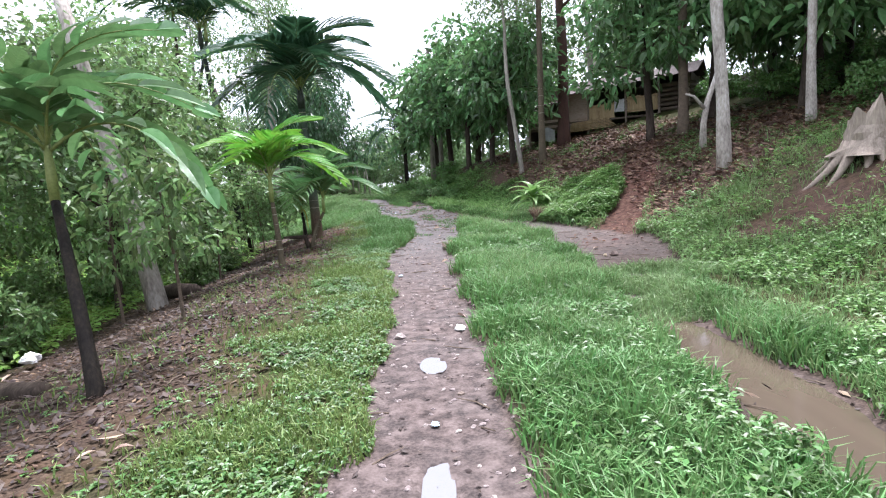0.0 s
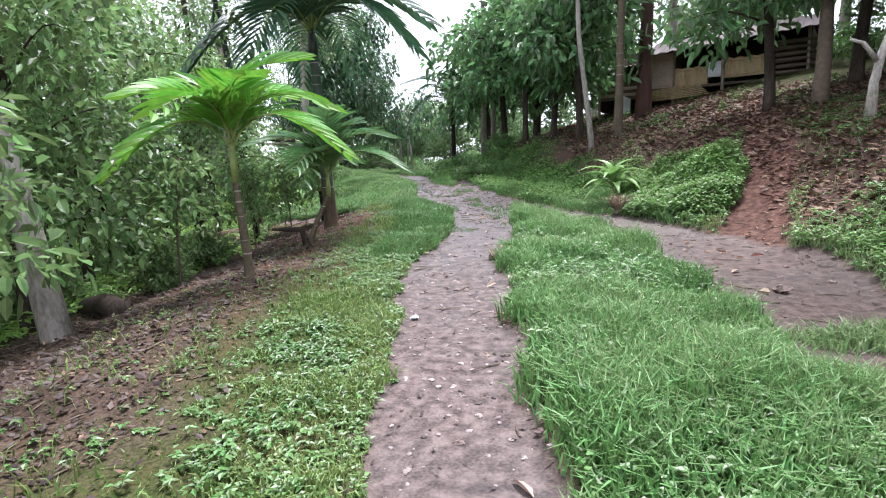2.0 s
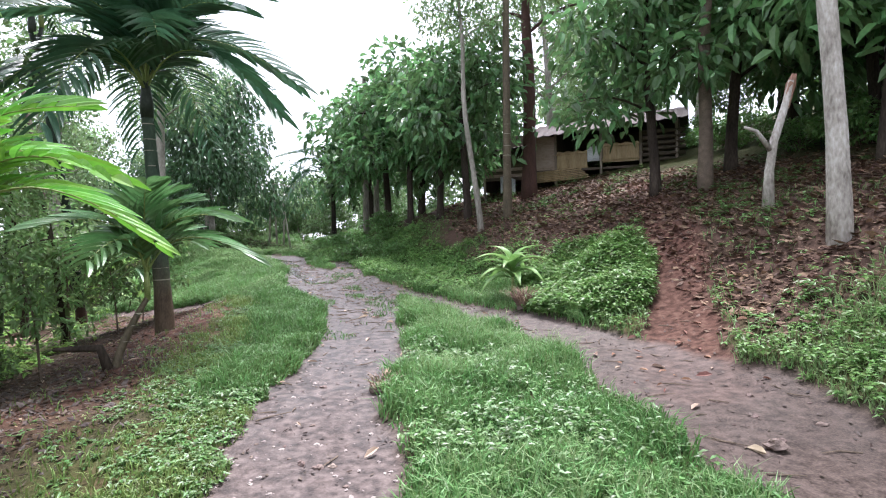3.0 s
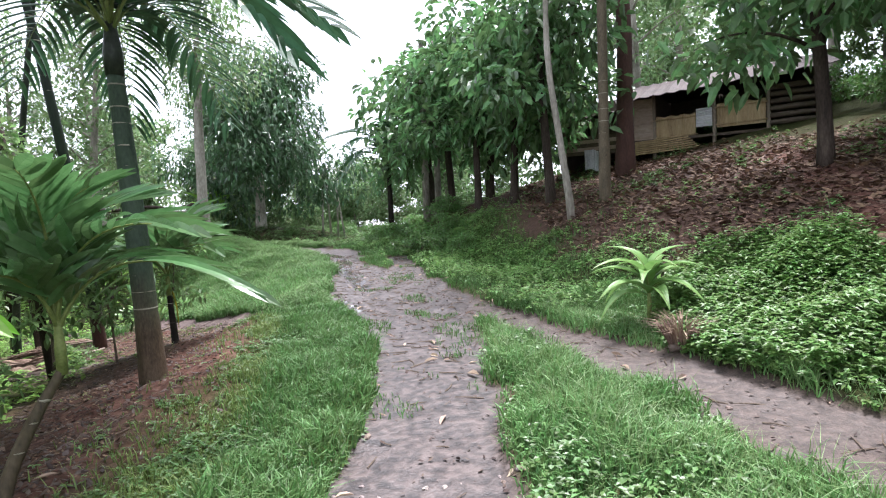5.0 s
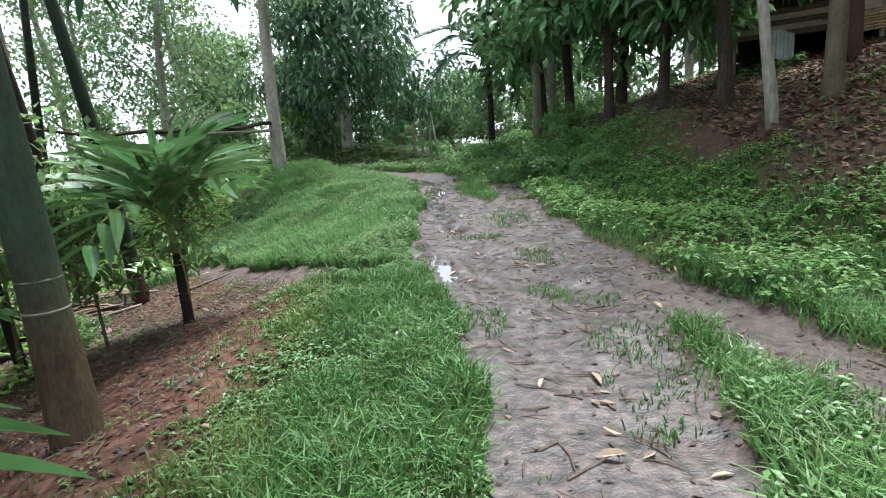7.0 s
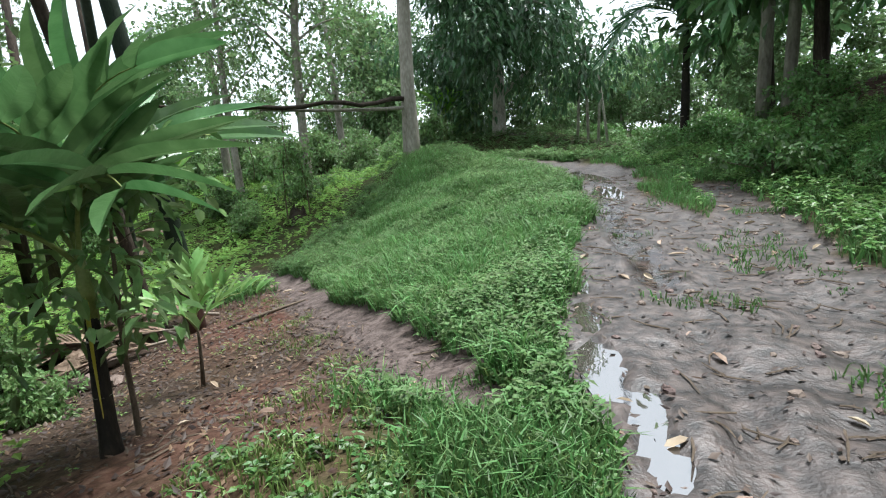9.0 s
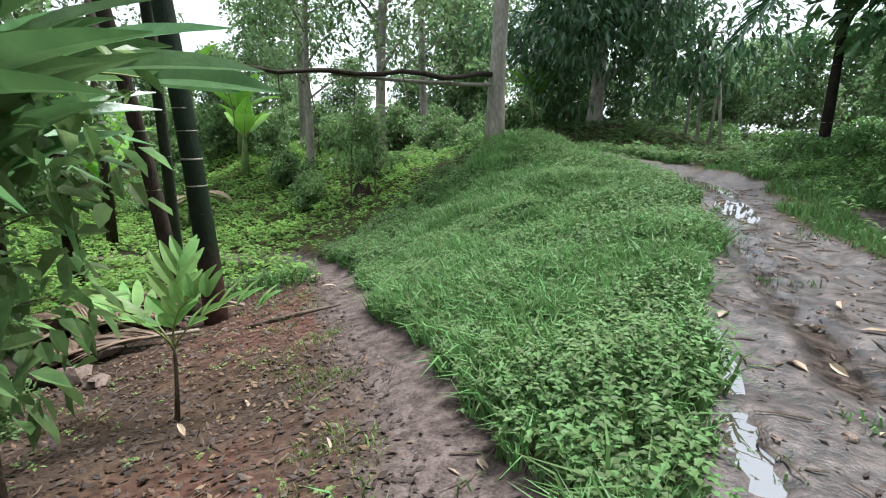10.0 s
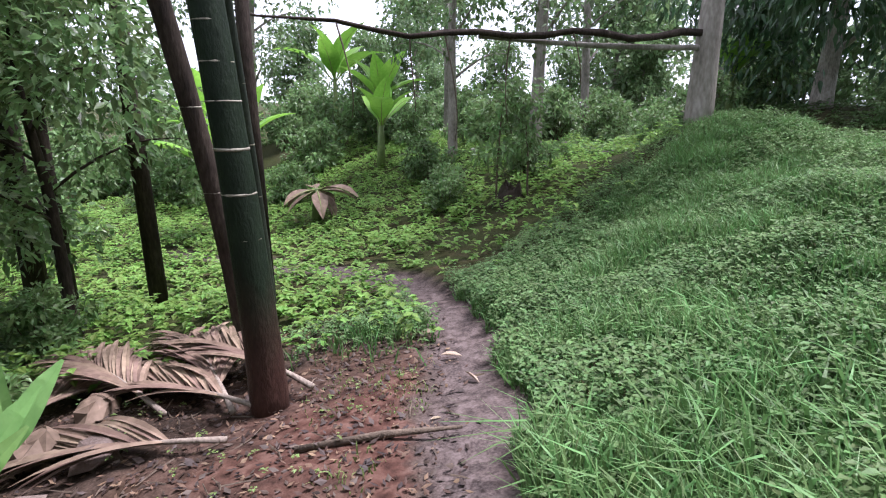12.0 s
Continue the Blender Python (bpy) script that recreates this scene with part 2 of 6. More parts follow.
def ground_mat():
    """Soil, mud, red earth and green litter darkened for shade under the growth, laid out by the plan's own masks."""
    m = bpy.data.materials.new("ground_soil")
    m.use_nodes = True
    t = m.node_tree
    b = t.nodes["Principled BSDF"]
    co = t.nodes.new("ShaderNodeTexCoord")

    def noise_of(scale, detail=6):
        n = t.nodes.new("ShaderNodeTexNoise")
        n.inputs["Scale"].default_value, n.inputs["Detail"].default_value = scale, detail
        t.links.new(co.outputs["Object"], n.inputs["Vector"])
        return n.outputs["Fac"]

    def ramp_of(fac, colours, lo=0.32, hi=0.68):
        r = t.nodes.new("ShaderNodeValToRGB")
        e = r.color_ramp.elements
        while len(e) < len(colours):
            e.new(0.5)
        for k, c in enumerate(colours):
            e[k].position, e[k].color = lo + (hi - lo) * k / (len(colours) - 1), (*c, 1)
        t.links.new(fac, r.inputs["Fac"])
        return r.outputs["Color"]

    def mask(name):
        a = t.nodes.new("ShaderNodeAttribute")
        a.attribute_name = name
        return a.outputs["Fac"]

    def mix(fac, a, c):
        x = t.nodes.new("ShaderNodeMix")
        x.data_type = "RGBA"
        t.links.new(fac, x.inputs["Factor"])
        t.links.new(a, x.inputs["A"])
        t.links.new(c, x.inputs["B"])
        return x.outputs["Result"]

    fine, mid, big = noise_of(55), noise_of(11), noise_of(1.6)
    soil = ramp_of(fine, [(0.012, 0.009, 0.007), (0.044, 0.03, 0.022), (0.1, 0.072, 0.052)])
    soil2 = ramp_of(mid, [(0.025, 0.018, 0.014), (0.08, 0.056, 0.042)])
    soil = mix(big, soil, soil2)
    mud = ramp_of(mid, [(0.027, 0.02, 0.0175), (0.092, 0.069, 0.061), (0.165, 0.13, 0.117)], 0.36, 0.64)
    mudf = ramp_of(fine, [(0.028, 0.022, 0.02), (0.145, 0.116, 0.106)])
    mud = mix(big, mud, mudf)
    sodden = ramp_of(mid, [(0.009, 0.0065, 0.0055), (0.035, 0.026, 0.0225), (0.074, 0.056, 0.049)], 0.36, 0.64)
    damp = t.nodes.new("ShaderNodeMath")
    damp.operation = "MULTIPLY"
    damp.inputs[1].default_value = 1.0
    t.links.new(mask("wet"), damp.inputs[0])
    mud = mix(damp.outputs[0], mud, sodden)
    red = ramp_of(mid, [(0.034, 0.017, 0.013), (0.082, 0.041, 0.03), (0.13, 0.074, 0.056)])
    # dark soil under growth, with the shade between the blades put into its colour
    green = ramp_of(fine, [(0.012, 0.017, 0.006), (0.034, 0.045, 0.013), (0.062, 0.062, 0.026)])
    col = mix(mask("green"), soil, green)
    col = mix(mask("red"), col, red)
    col = mix(mask("mud"), col, mud)
    t.links.new(col, b.inputs["Base Color"])
    wet = t.nodes.new("ShaderNodeMapRange")
    wet.inputs["To Min"].default_value, wet.inputs["To Max"].default_value = 0.85, 0.5
    t.links.new(mask("wet"), wet.inputs["Value"])
    slick = t.nodes.new("ShaderNodeMath")
    slick.operation = "MULTIPLY_ADD"
    slick.inputs[1].default_value = -0.38
    t.links.new(mask("film"), slick.inputs[0])
    t.links.new(wet.outputs["Result"], slick.inputs[2])
    t.links.new(slick.outputs[0], b.inputs["Roughness"])
    sp = t.nodes.new("ShaderNodeMapRange")
    sp.inputs["To Min"].default_value, sp.inputs["To Max"].default_value = 0.06, 0.5
    t.links.new(mask("wet"), sp.inputs["Value"])
    t.links.new(sp.outputs["Result"], b.inputs["Specular IOR Level"])
    bp, bp2 = t.nodes.new("ShaderNodeBump"), t.nodes.new("ShaderNodeBump")
    bp.inputs["Distance"].default_value, bp2.inputs["Distance"].default_value = 0.02, 0.03
    for node, most in ((bp, 0.3), (bp2, 0.45)):
        flat = t.nodes.new("ShaderNodeMapRange")
        flat.inputs["To Min"].default_value, flat.inputs["To Max"].default_value = most, 0.06
        t.links.new(mask("film"), flat.inputs["Value"])
        t.links.new(flat.outputs["Result"], node.inputs["Strength"])
    t.links.new(fine, bp.inputs["Height"])
    t.links.new(mid, bp2.inputs["Height"])
    t.links.new(bp.outputs["Normal"], bp2.inputs["Normal"])
    t.links.new(bp2.outputs["Normal"], b.inputs["Normal"])
    return m


M_GROUND = ground_mat()


# ---- the lie of the land ----
TABLE = np.random.RandomState(7).rand(256, 256)


def vnoise(x, y, size):
    """Smooth noise between -1 and 1 with bumps about size metres wide."""
    x, y = np.asarray(x, float) / size + 500.0, np.asarray(y, float) / size + 500.0
    i, j = np.floor(x).astype(int), np.floor(y).astype(int)
    u, v = x - i, y - j
    u, v = u * u * (3 - 2 * u), v * v * (3 - 2 * v)
    g = lambda a, b: TABLE[a % 256, b % 256]
    top = g(i, j) * (1 - u) + g(i + 1, j) * u
    low = g(i, j + 1) * (1 - u) + g(i + 1, j + 1) * u
    return 2 * (top * (1 - v) + low * v) - 1


def ramp(a, b, x):
    s = np.clip((np.asarray(x, float) - a) / (b - a), 0, 1)
    return s * s * (3 - 2 * s)


def smooth_line(points, n=120):
    """A smooth curve through a few points."""
    p = np.array(points, float)
    t = np.arange(len(p))
    out = []
    for s in np.linspace(0, len(p) - 1, n):
        i = min(int(s), len(p) - 2)
        u = s - i
        a, b, c, d = p[max(i - 1, 0)], p[i], p[i + 1], p[min(i + 2, len(p) - 1)]
        out.append(0.5 * (2 * b + (c - a) * u + (2 * a - 5 * b + 4 * c - d) * u * u + (3 * b - a - 3 * c + d) * u ** 3))
    return np.array(out)


ROAD = smooth_line([(0.15, -40), (0.1, -6), (-0.1, 0), (-0.15, 3.5), (-0.25, 6.5), (-0.5, 10), (-0.25, 13.6), (-0.6, 17.3), (-1.55, 21), (-2.2, 22.8), (-2.75, 24.2), (-3.1, 25.4), (-3.65, 27.2), (-4.9, 28.6), (-7.2, 29.9), (-10, 31.3), (-14, 33), (-22, 35), (-40, 40)], 260)
FORK = smooth_line([(2.5, -6), (2.15, 0), (2.1, 3), (2.1, 5), (2.6, 7), (2.9, 9), (2.85, 10.8), (2.35, 12.9), (1.6, 14.6), (0.7, 16.6), (-0.5, 19)], 130)
CLIMB = smooth_line([(3.0, 10.2), (3.6, 11.5), (4.4, 13.0), (5.1, 14.4), (5.7, 16), (6.6, 18.5), (7.6, 21)], 80)
SPUR = smooth_line([(-0.7, 18.6), (-0.85, 20.5), (-0.95, 22.4), (-1.15, 24.0), (-1.5, 25.3)], 30)
FILM = smooth_line([(-1.75, 20.3), (-2.05, 21.2), (-2.5, 22.7), (-2.85, 24.2), (-3.05, 25.3), (-3.6, 26.8), (-4.6, 28.2)], 60)
SIDE = smooth_line([(-2.5, 18.05), (-2.9, 18.45), (-3.4, 18.9), (-4.3, 19.7), (-5.5, 20.6), (-6.6, 21.5), (-7.7, 22.4), (-9.1, 23.1), (-10.8, 23.3), (-13, 22.8), (-16, 22)], 110)


def away(line, x, y):
    """Distance to the nearest place of a line, and that place's share of the way."""
    x, y = np.asarray(x, float), np.asarray(y, float)
    best, where = np.full(x.shape, 1e9), np.zeros(x.shape)
    for k in range(len(line) - 1):
        a, b = line[k], line[k + 1]
        d = b - a
        u = np.clip(((x - a[0]) * d[0] + (y - a[1]) * d[1]) / (d @ d), 0, 1)
        r = np.hypot(x - a[0] - u * d[0], y - a[1] - u * d[1])
        near = r < best
        best, where = np.where(near, r, best), np.where(near, (k + u) / (len(line) - 1), where)
    return best, where


def road_x(y):
    k = ROAD[:, 1] <= 28.4
    return np.interp(y, ROAD[k, 1], ROAD[k, 0])


def height(x, y):
    """The ground without its small relief."""
    x, y = np.asarray(x, float), np.asarray(y, float)
    d = x - road_x(y)
    base = np.interp(y, [-30, 0, 14, 18, 23, 30, 35, 42, 60], [-1.0, -0.05, 0.12, 0.2, 0.3, 0.5, 0.3, -0.1, -0.4])
    r0 = np.interp(y, [0, 10, 14, 18, 25, 30, 40], [3.9, 3.6, 2.9, 2.4, 2.5, 3.0, 4.0])
    wide = np.interp(y, [8, 10, 12.5, 14.5, 16], [4.0, 4.4, 4.4, 3.3, 3.0])
    bank = 1.3 * ramp(0, 1, (d - r0) / wide) + 0.265 * np.clip(d - r0 - 2.5, 0, 26)
    bank = bank + 0.25 * ramp(22, 26, y) * ramp(1.6, 3.4, d) * (1 - ramp(4, 6, d))
    bank = bank * (1 - 0.75 * ramp(38, 60, y))
    u = np.clip(-d - 2.6, 0, 60)
    left = -2.1 * (1 - np.exp(-0.3 * u / 2.1)) * (1 - 0.75 * ramp(24, 33, y))
    left = left - 0.32 * ramp(1.0, 2.6, -d) * ramp(17, 19, y) * (1 - ramp(22.5, 26, y + 0.25 * (x + 5)))
    mound = 0.6 * np.exp(-((x + 8.3) / 1.9) ** 2 - ((y - 28.6) / 2.2) ** 2) + 1.3 * np.exp(-((x + 9.8) / 5.0) ** 2 - ((y - 38.5) / 2.8) ** 2) + 0.08 * np.exp(-((x + 5.2) / 2.0) ** 2 - ((y - 26.0) / 3.2) ** 2)
    heap = 0.28 * np.exp(-((x - 3.5) / 1.0) ** 2 - ((y - 14.2) / 1.5) ** 2)
    far = np.hypot(x + 4, y - 15)
    return base + bank + left + mound + heap + 0.5 * vnoise(x, y, 14.0) * ramp(18, 60, far)


def road_half(y):
    return np.interp(y, [-10, 2, 3.2, 5, 7, 10, 14, 17, 18.4, 19.5, 21, 22.8, 25.4, 28, 32], [0.5, 0.5, 0.42, 0.38, 0.46, 0.53, 0.55, 0.85, 1.14, 1.16, 1.12, 0.58, 0.42, 0.9, 0.8])


def trails(x, y):
    """How far a place lies outside each trail's edge (negative on it)."""
    wob = 0.1 * vnoise(x, y, 0.5) + 0.06 * vnoise(x, y, 0.17)
    a, ka = away(ROAD, x, y)
    b, kb = away(FORK, x, y)
    c, kc = away(CLIMB, x, y)
    d, kd = away(SIDE, x, y)
    main = a - road_half(np.clip(y, -10, 32)) + wob
    e, ke = away(SPUR, x, y)
    main = np.minimum(main, e - (0.45 - 0.22 * ke) + wob)
    fork = b - np.interp(y, [0, 4, 5.6, 7, 10, 13, 16, 19], [0.3, 0.3, 0.27, 0.45, 0.85, 0.4, 0.36, 0.5]) + wob
    climb = c - (0.42 - 0.1 * kc) + wob
    side = d - np.interp(kd, [0, 0.1, 0.22, 0.4, 1], [0.16, 0.34, 0.29, 0.26, 0.2]) + wob
    return main, fork, climb, side


POOLS = [(-0.12, 2.55, 0.07, 0.24, 0.05), (-0.17, 4.28, 0.085, 0.15, 0.1), (-1.62, 17.95, 0.09, 0.5, 0.3), (-1.97, 18.65, 0.1, 0.42, 0.33), (-2.2, 19.35, 0.07, 0.36, 0.35), (-2.46, 20.25, 0.07, 0.5, 0.3), (-2.98, 25.0, 0.17, 0.85, 0.3), (-3.5, 26.5, 0.2, 0.7, 0.5), (2.06, 3.5, 0.25, 2.2, 0.0)]
LAST = len(POOLS) - 1


def pool_of(k, x, y):
    """0 in the middle of a pool, 1 at its rim."""
    cx, cy, rx, ry, turn = POOLS[k]
    u, v = x - cx, y - cy
    c, s = math.cos(turn), math.sin(turn)
    return np.hypot((u * c + v * s) / rx, (-u * s + v * c) / ry) * (1 + 0.3 * vnoise(x, y, 0.22) + 0.22 * vnoise(x, y, 0.09))


def ground_z(x, y):
    """The ground with ruts, footprints, clods and hollows."""
    x, y = np.asarray(x, float), np.asarray(y, float)
    z = height(x, y)
    near = (np.abs(x + 2) < 14) & (y > -8) & (y < 40)
    xs, ys = x[near], y[near]
    t = trails(xs, ys)
    edge = np.minimum.reduce(t)
    mud = 1 - ramp(-0.05, 0.16, edge)
    rough = 0.35 + 0.75 * ramp(13, 17, ys)
    tread = vnoise(xs * 1.9, ys * 0.8, 0.34)
    prints = vnoise(xs + 0.3 * ys, ys, 0.21)
    r = (0.02 * tread + 0.016 * prints + 0.022 * vnoise(xs, ys * 0.5, 0.5)) * rough * mud - 0.045 * mud
    r = r + (0.03 * vnoise(xs, ys, 0.6) + 0.015 * vnoise(xs, ys, 0.15)) * (1 - mud)
    a = xs - road_x(ys)
    churn = mud * ramp(15, 18, ys)
    r = r - churn * 0.035 * (np.exp(-((a + 0.45) / 0.16) ** 2) + np.exp(-((a - 0.35) / 0.2) ** 2))
    for k in range(len(POOLS)):
        dip = 1 - ramp(0.75, 1.2, pool_of(k, xs, ys))
        r = r * (1 - 0.8 * dip) - 0.072 * dip
    z = z.copy()
    z[near] += r
    return z


# ---- tools for building ----
RNG = np.random.RandomState(11)


def np_mesh(name, verts, faces, mat, smooth=False):
    """A mesh from arrays; faces is (n, 3) or (n, 4)."""
    me = bpy.data.meshes.new(name)
    verts, faces = np.asarray(verts, np.float32), np.asarray(faces, np.int32)
    n, k = faces.shape
    me.vertices.add(len(verts))
    me.vertices.foreach_set("co", verts.ravel())
    me.loops.add(n * k)
    me.loops.foreach_set("vertex_index", faces.ravel())
    me.polygons.add(n)
    me.polygons.foreach_set("loop_start", np.arange(0, n * k, k, dtype=np.int32))
    me.polygons.foreach_set("use_smooth", np.full(n, smooth))
    me.update(calc_edges=True)
    me.validate()
    me.materials.append(mat)
    return me


def thing(name, x=0.0, y=0.0, z=None, turn=0.0, label="", category="", group=""):
    ob = new(name)
    ob.matrix_basis = pose(x, y, float(height(x, y)) if z is None else z, 0, 0, turn)
    ob.empty_display_size = 0.1
    return tagged(ob, label, category, group)


def part_np(name, geo, mat, parent, label="", smooth=False):
    ob = new(name, np_mesh(name, geo[0], geo[1], mat, smooth))
    ob.parent = parent
    return tagged(ob, label)


def joined(pieces):
    """Several (verts, quads) in one."""
    vs, fs, k = [], [], 0
    for v, f in pieces:
        vs.append(v)
        fs.append(np.asarray(f) + k)
        k += len(v)
    return np.concatenate(vs), np.concatenate(fs)


def tube(points, radii, sides=10, rough=0.0, cap=True):
    """A round bar along a curve, with closed ends."""
    p = np.asarray(points, float)
    r = np.interp(np.linspace(0, 1, len(p)), np.linspace(0, 1, len(radii)), radii)
    tang = np.gradient(p, axis=0)
    tang /= np.linalg.norm(tang, axis=1)[:, None]
    ref = np.array([0.0, 1.0, 0.0]) if abs(tang[:, 1]).mean() < 0.8 else np.array([1.0, 0.0, 0.0])
    a = np.cross(tang, ref)
    a /= np.linalg.norm(a, axis=1)[:, None]
    b = np.cross(tang, a)
    th = np.linspace(0, 2 * np.pi, sides, endpoint=False)
    wob = 1 + rough * (RNG.rand(len(p), sides) - 0.5) * 2
    v = p[:, None] + (r[:, None] * wob)[..., None] * (np.cos(th)[None, :, None] * a[:, None] + np.sin(th)[None, :, None] * b[:, None])
    v = v.reshape(-1, 3)
    i, j = np.meshgrid(np.arange(len(p) - 1), np.arange(sides), indexing="ij")
    f = np.stack([i * sides + j, i * sides + (j + 1) % sides, (i + 1) * sides + (j + 1) % sides, (i + 1) * sides + j], -1).reshape(-1, 4)
    if cap:
        n = len(v)
        v = np.concatenate([v, p[:1], p[-1:]])
        k = np.arange(0, sides, 2)
        low = np.stack([np.full_like(k, n), (k + 2) % sides, k + 1, k], -1)
        top = np.stack([np.full_like(k, n + 1), len(p) * sides - sides + k, len(p) * sides - sides + k + 1, len(p) * sides - sides + (k + 2) % sides], -1)
        f = np.concatenate([f, low, top])
    return v, f


def box(cx, cy, cz, sx, sy, sz, jitter=0.0):
    v = np.array([[x, y, z] for z in (-1, 1) for y in (-1, 1) for x in (-1, 1)], float) * np.array([sx, sy, sz]) / 2 + np.array([cx, cy, cz])
    v += jitter * (RNG.rand(8, 3) - 0.5)
    f = np.array([[0, 2, 3, 1], [4, 5, 7, 6], [0, 1, 5, 4], [2, 6, 7, 3], [0, 4, 6, 2], [1, 3, 7, 5]])
    return v, f


def unit(v):
    return v / np.maximum(np.linalg.norm(v, axis=-1, keepdims=True), 1e-9)


def leaves(base, along, up, length, width, fold=0.25, droop=0.25):
    """Pointed leaves folded along the midrib; 2 quads each."""
    base, along = np.asarray(base, float), unit(np.asarray(along, float))
    n = len(base)
    side = unit(np.cross(along, np.broadcast_to(up, along.shape)) + 1e-6)
    nor = np.cross(side, along)
    L, W = np.broadcast_to(length, n)[:, None], np.broadcast_to(width, n)[:, None]
    down = np.array([0, 0, -1.0])
    p1 = base + along * L * 0.33 + nor * W * fold
    p2 = base + along * L * 0.72 + down * L * droop * 0.4 + nor * W * fold
    tip = base + along * L * (1 - 0.12 * droop) + down * L * droop
    v = np.stack([base, p1 - side * W * 0.5, p2 - side * W * 0.42, tip, p2 + side * W * 0.42, p1 + side * W * 0.5], 1).reshape(-1, 3)
    k = np.arange(n)[:, None] * 6
    f = np.concatenate([k + np.array([[0, 1, 2, 3]]), k + np.array([[0, 3, 4, 5]])])
    return v, f


def plain_leaves(base, along, up, length, width, droop=0.2):
    """Small leaves of one bent quad each."""
    base, along = np.asarray(base, float), unit(np.asarray(along, float))
    n = len(base)
    side = unit(np.cross(along, np.broadcast_to(up, along.shape)) + 1e-6)
    L, W = np.broadcast_to(length, n)[:, None], np.broadcast_to(width, n)[:, None]
    mid = base + along * L * 0.45
    tip = base + along * L + np.array([0, 0, -1.0]) * L * droop
    v = np.stack([base, mid - side * W * 0.5, tip, mid + side * W * 0.5], 1).reshape(-1, 3)
    return v, np.arange(n)[:, None] * 4 + np.array([[0, 1, 2, 3]])


def blades(base, lean, tall, width):
    """Bent grass blades; 3 triangles each."""
    n = len(base)
    th = RNG.rand(n) * 2 * np.pi
    side = np.stack([np.cos(th), np.sin(th), np.zeros(n)], 1) * (width / 2)[:, None]
    up = np.zeros((n, 3))
    up[:, 2] = 1
    mid = base + up * (tall * 0.6)[:, None] + lean * 0.35
    tip = base + up * (tall * (1 - 0.35 * np.linalg.norm(lean, axis=1) / np.maximum(tall, 1e-6)))[:, None] + lean
    v = np.stack([base - side, base + side, mid - side * 0.75, mid + side * 0.75, tip], 1).reshape(-1, 3)
    k = np.arange(n)[:, None] * 5
    f = np.concatenate([k + np.array([[0, 1, 3]]), k + np.array([[0, 3, 2]]), k + np.array([[2, 3, 4]])])
    return v, f


def ribbon(points, widths, up=(0, 0, 1), fold=0.12):
    """A long leaf along a curve with a folded midrib."""
    p = np.asarray(points, float)
    w = np.interp(np.linspace(0, 1, len(p)), np.linspace(0, 1, len(widths)), widths)[:, None]
    tang = unit(np.gradient(p, axis=0))
    side = unit(np.cross(tang, np.broadcast_to(np.asarray(up, float), tang.shape)) + 1e-9)
    nor = np.cross(side, tang)
    v = np.stack([p - side * w / 2 + nor * w * fold, p, p + side * w / 2 + nor * w * fold], 1).reshape(-1, 3)
    i = np.arange(len(p) - 1)[:, None] * 3
    f = np.concatenate([i + np.array([[0, 1, 4, 3]]), i + np.array([[1, 2, 5, 4]])])
    return v, f


# ---- ground ----
def spaced(fine_a, fine_b, step, reach_a, reach_b, grow=1.13):
    mid = list(np.arange(fine_a, fine_b, step))
    lo, hi, s = [], [], step
    p = fine_a
    while p > reach_a:
        s *= grow
        p -= s
        lo.append(p)
    s, p = step, mid[-1]
    while p < reach_b:
        s *= grow
        p += s
        hi.append(p)
    return np.array(lo[::-1] + mid + hi)


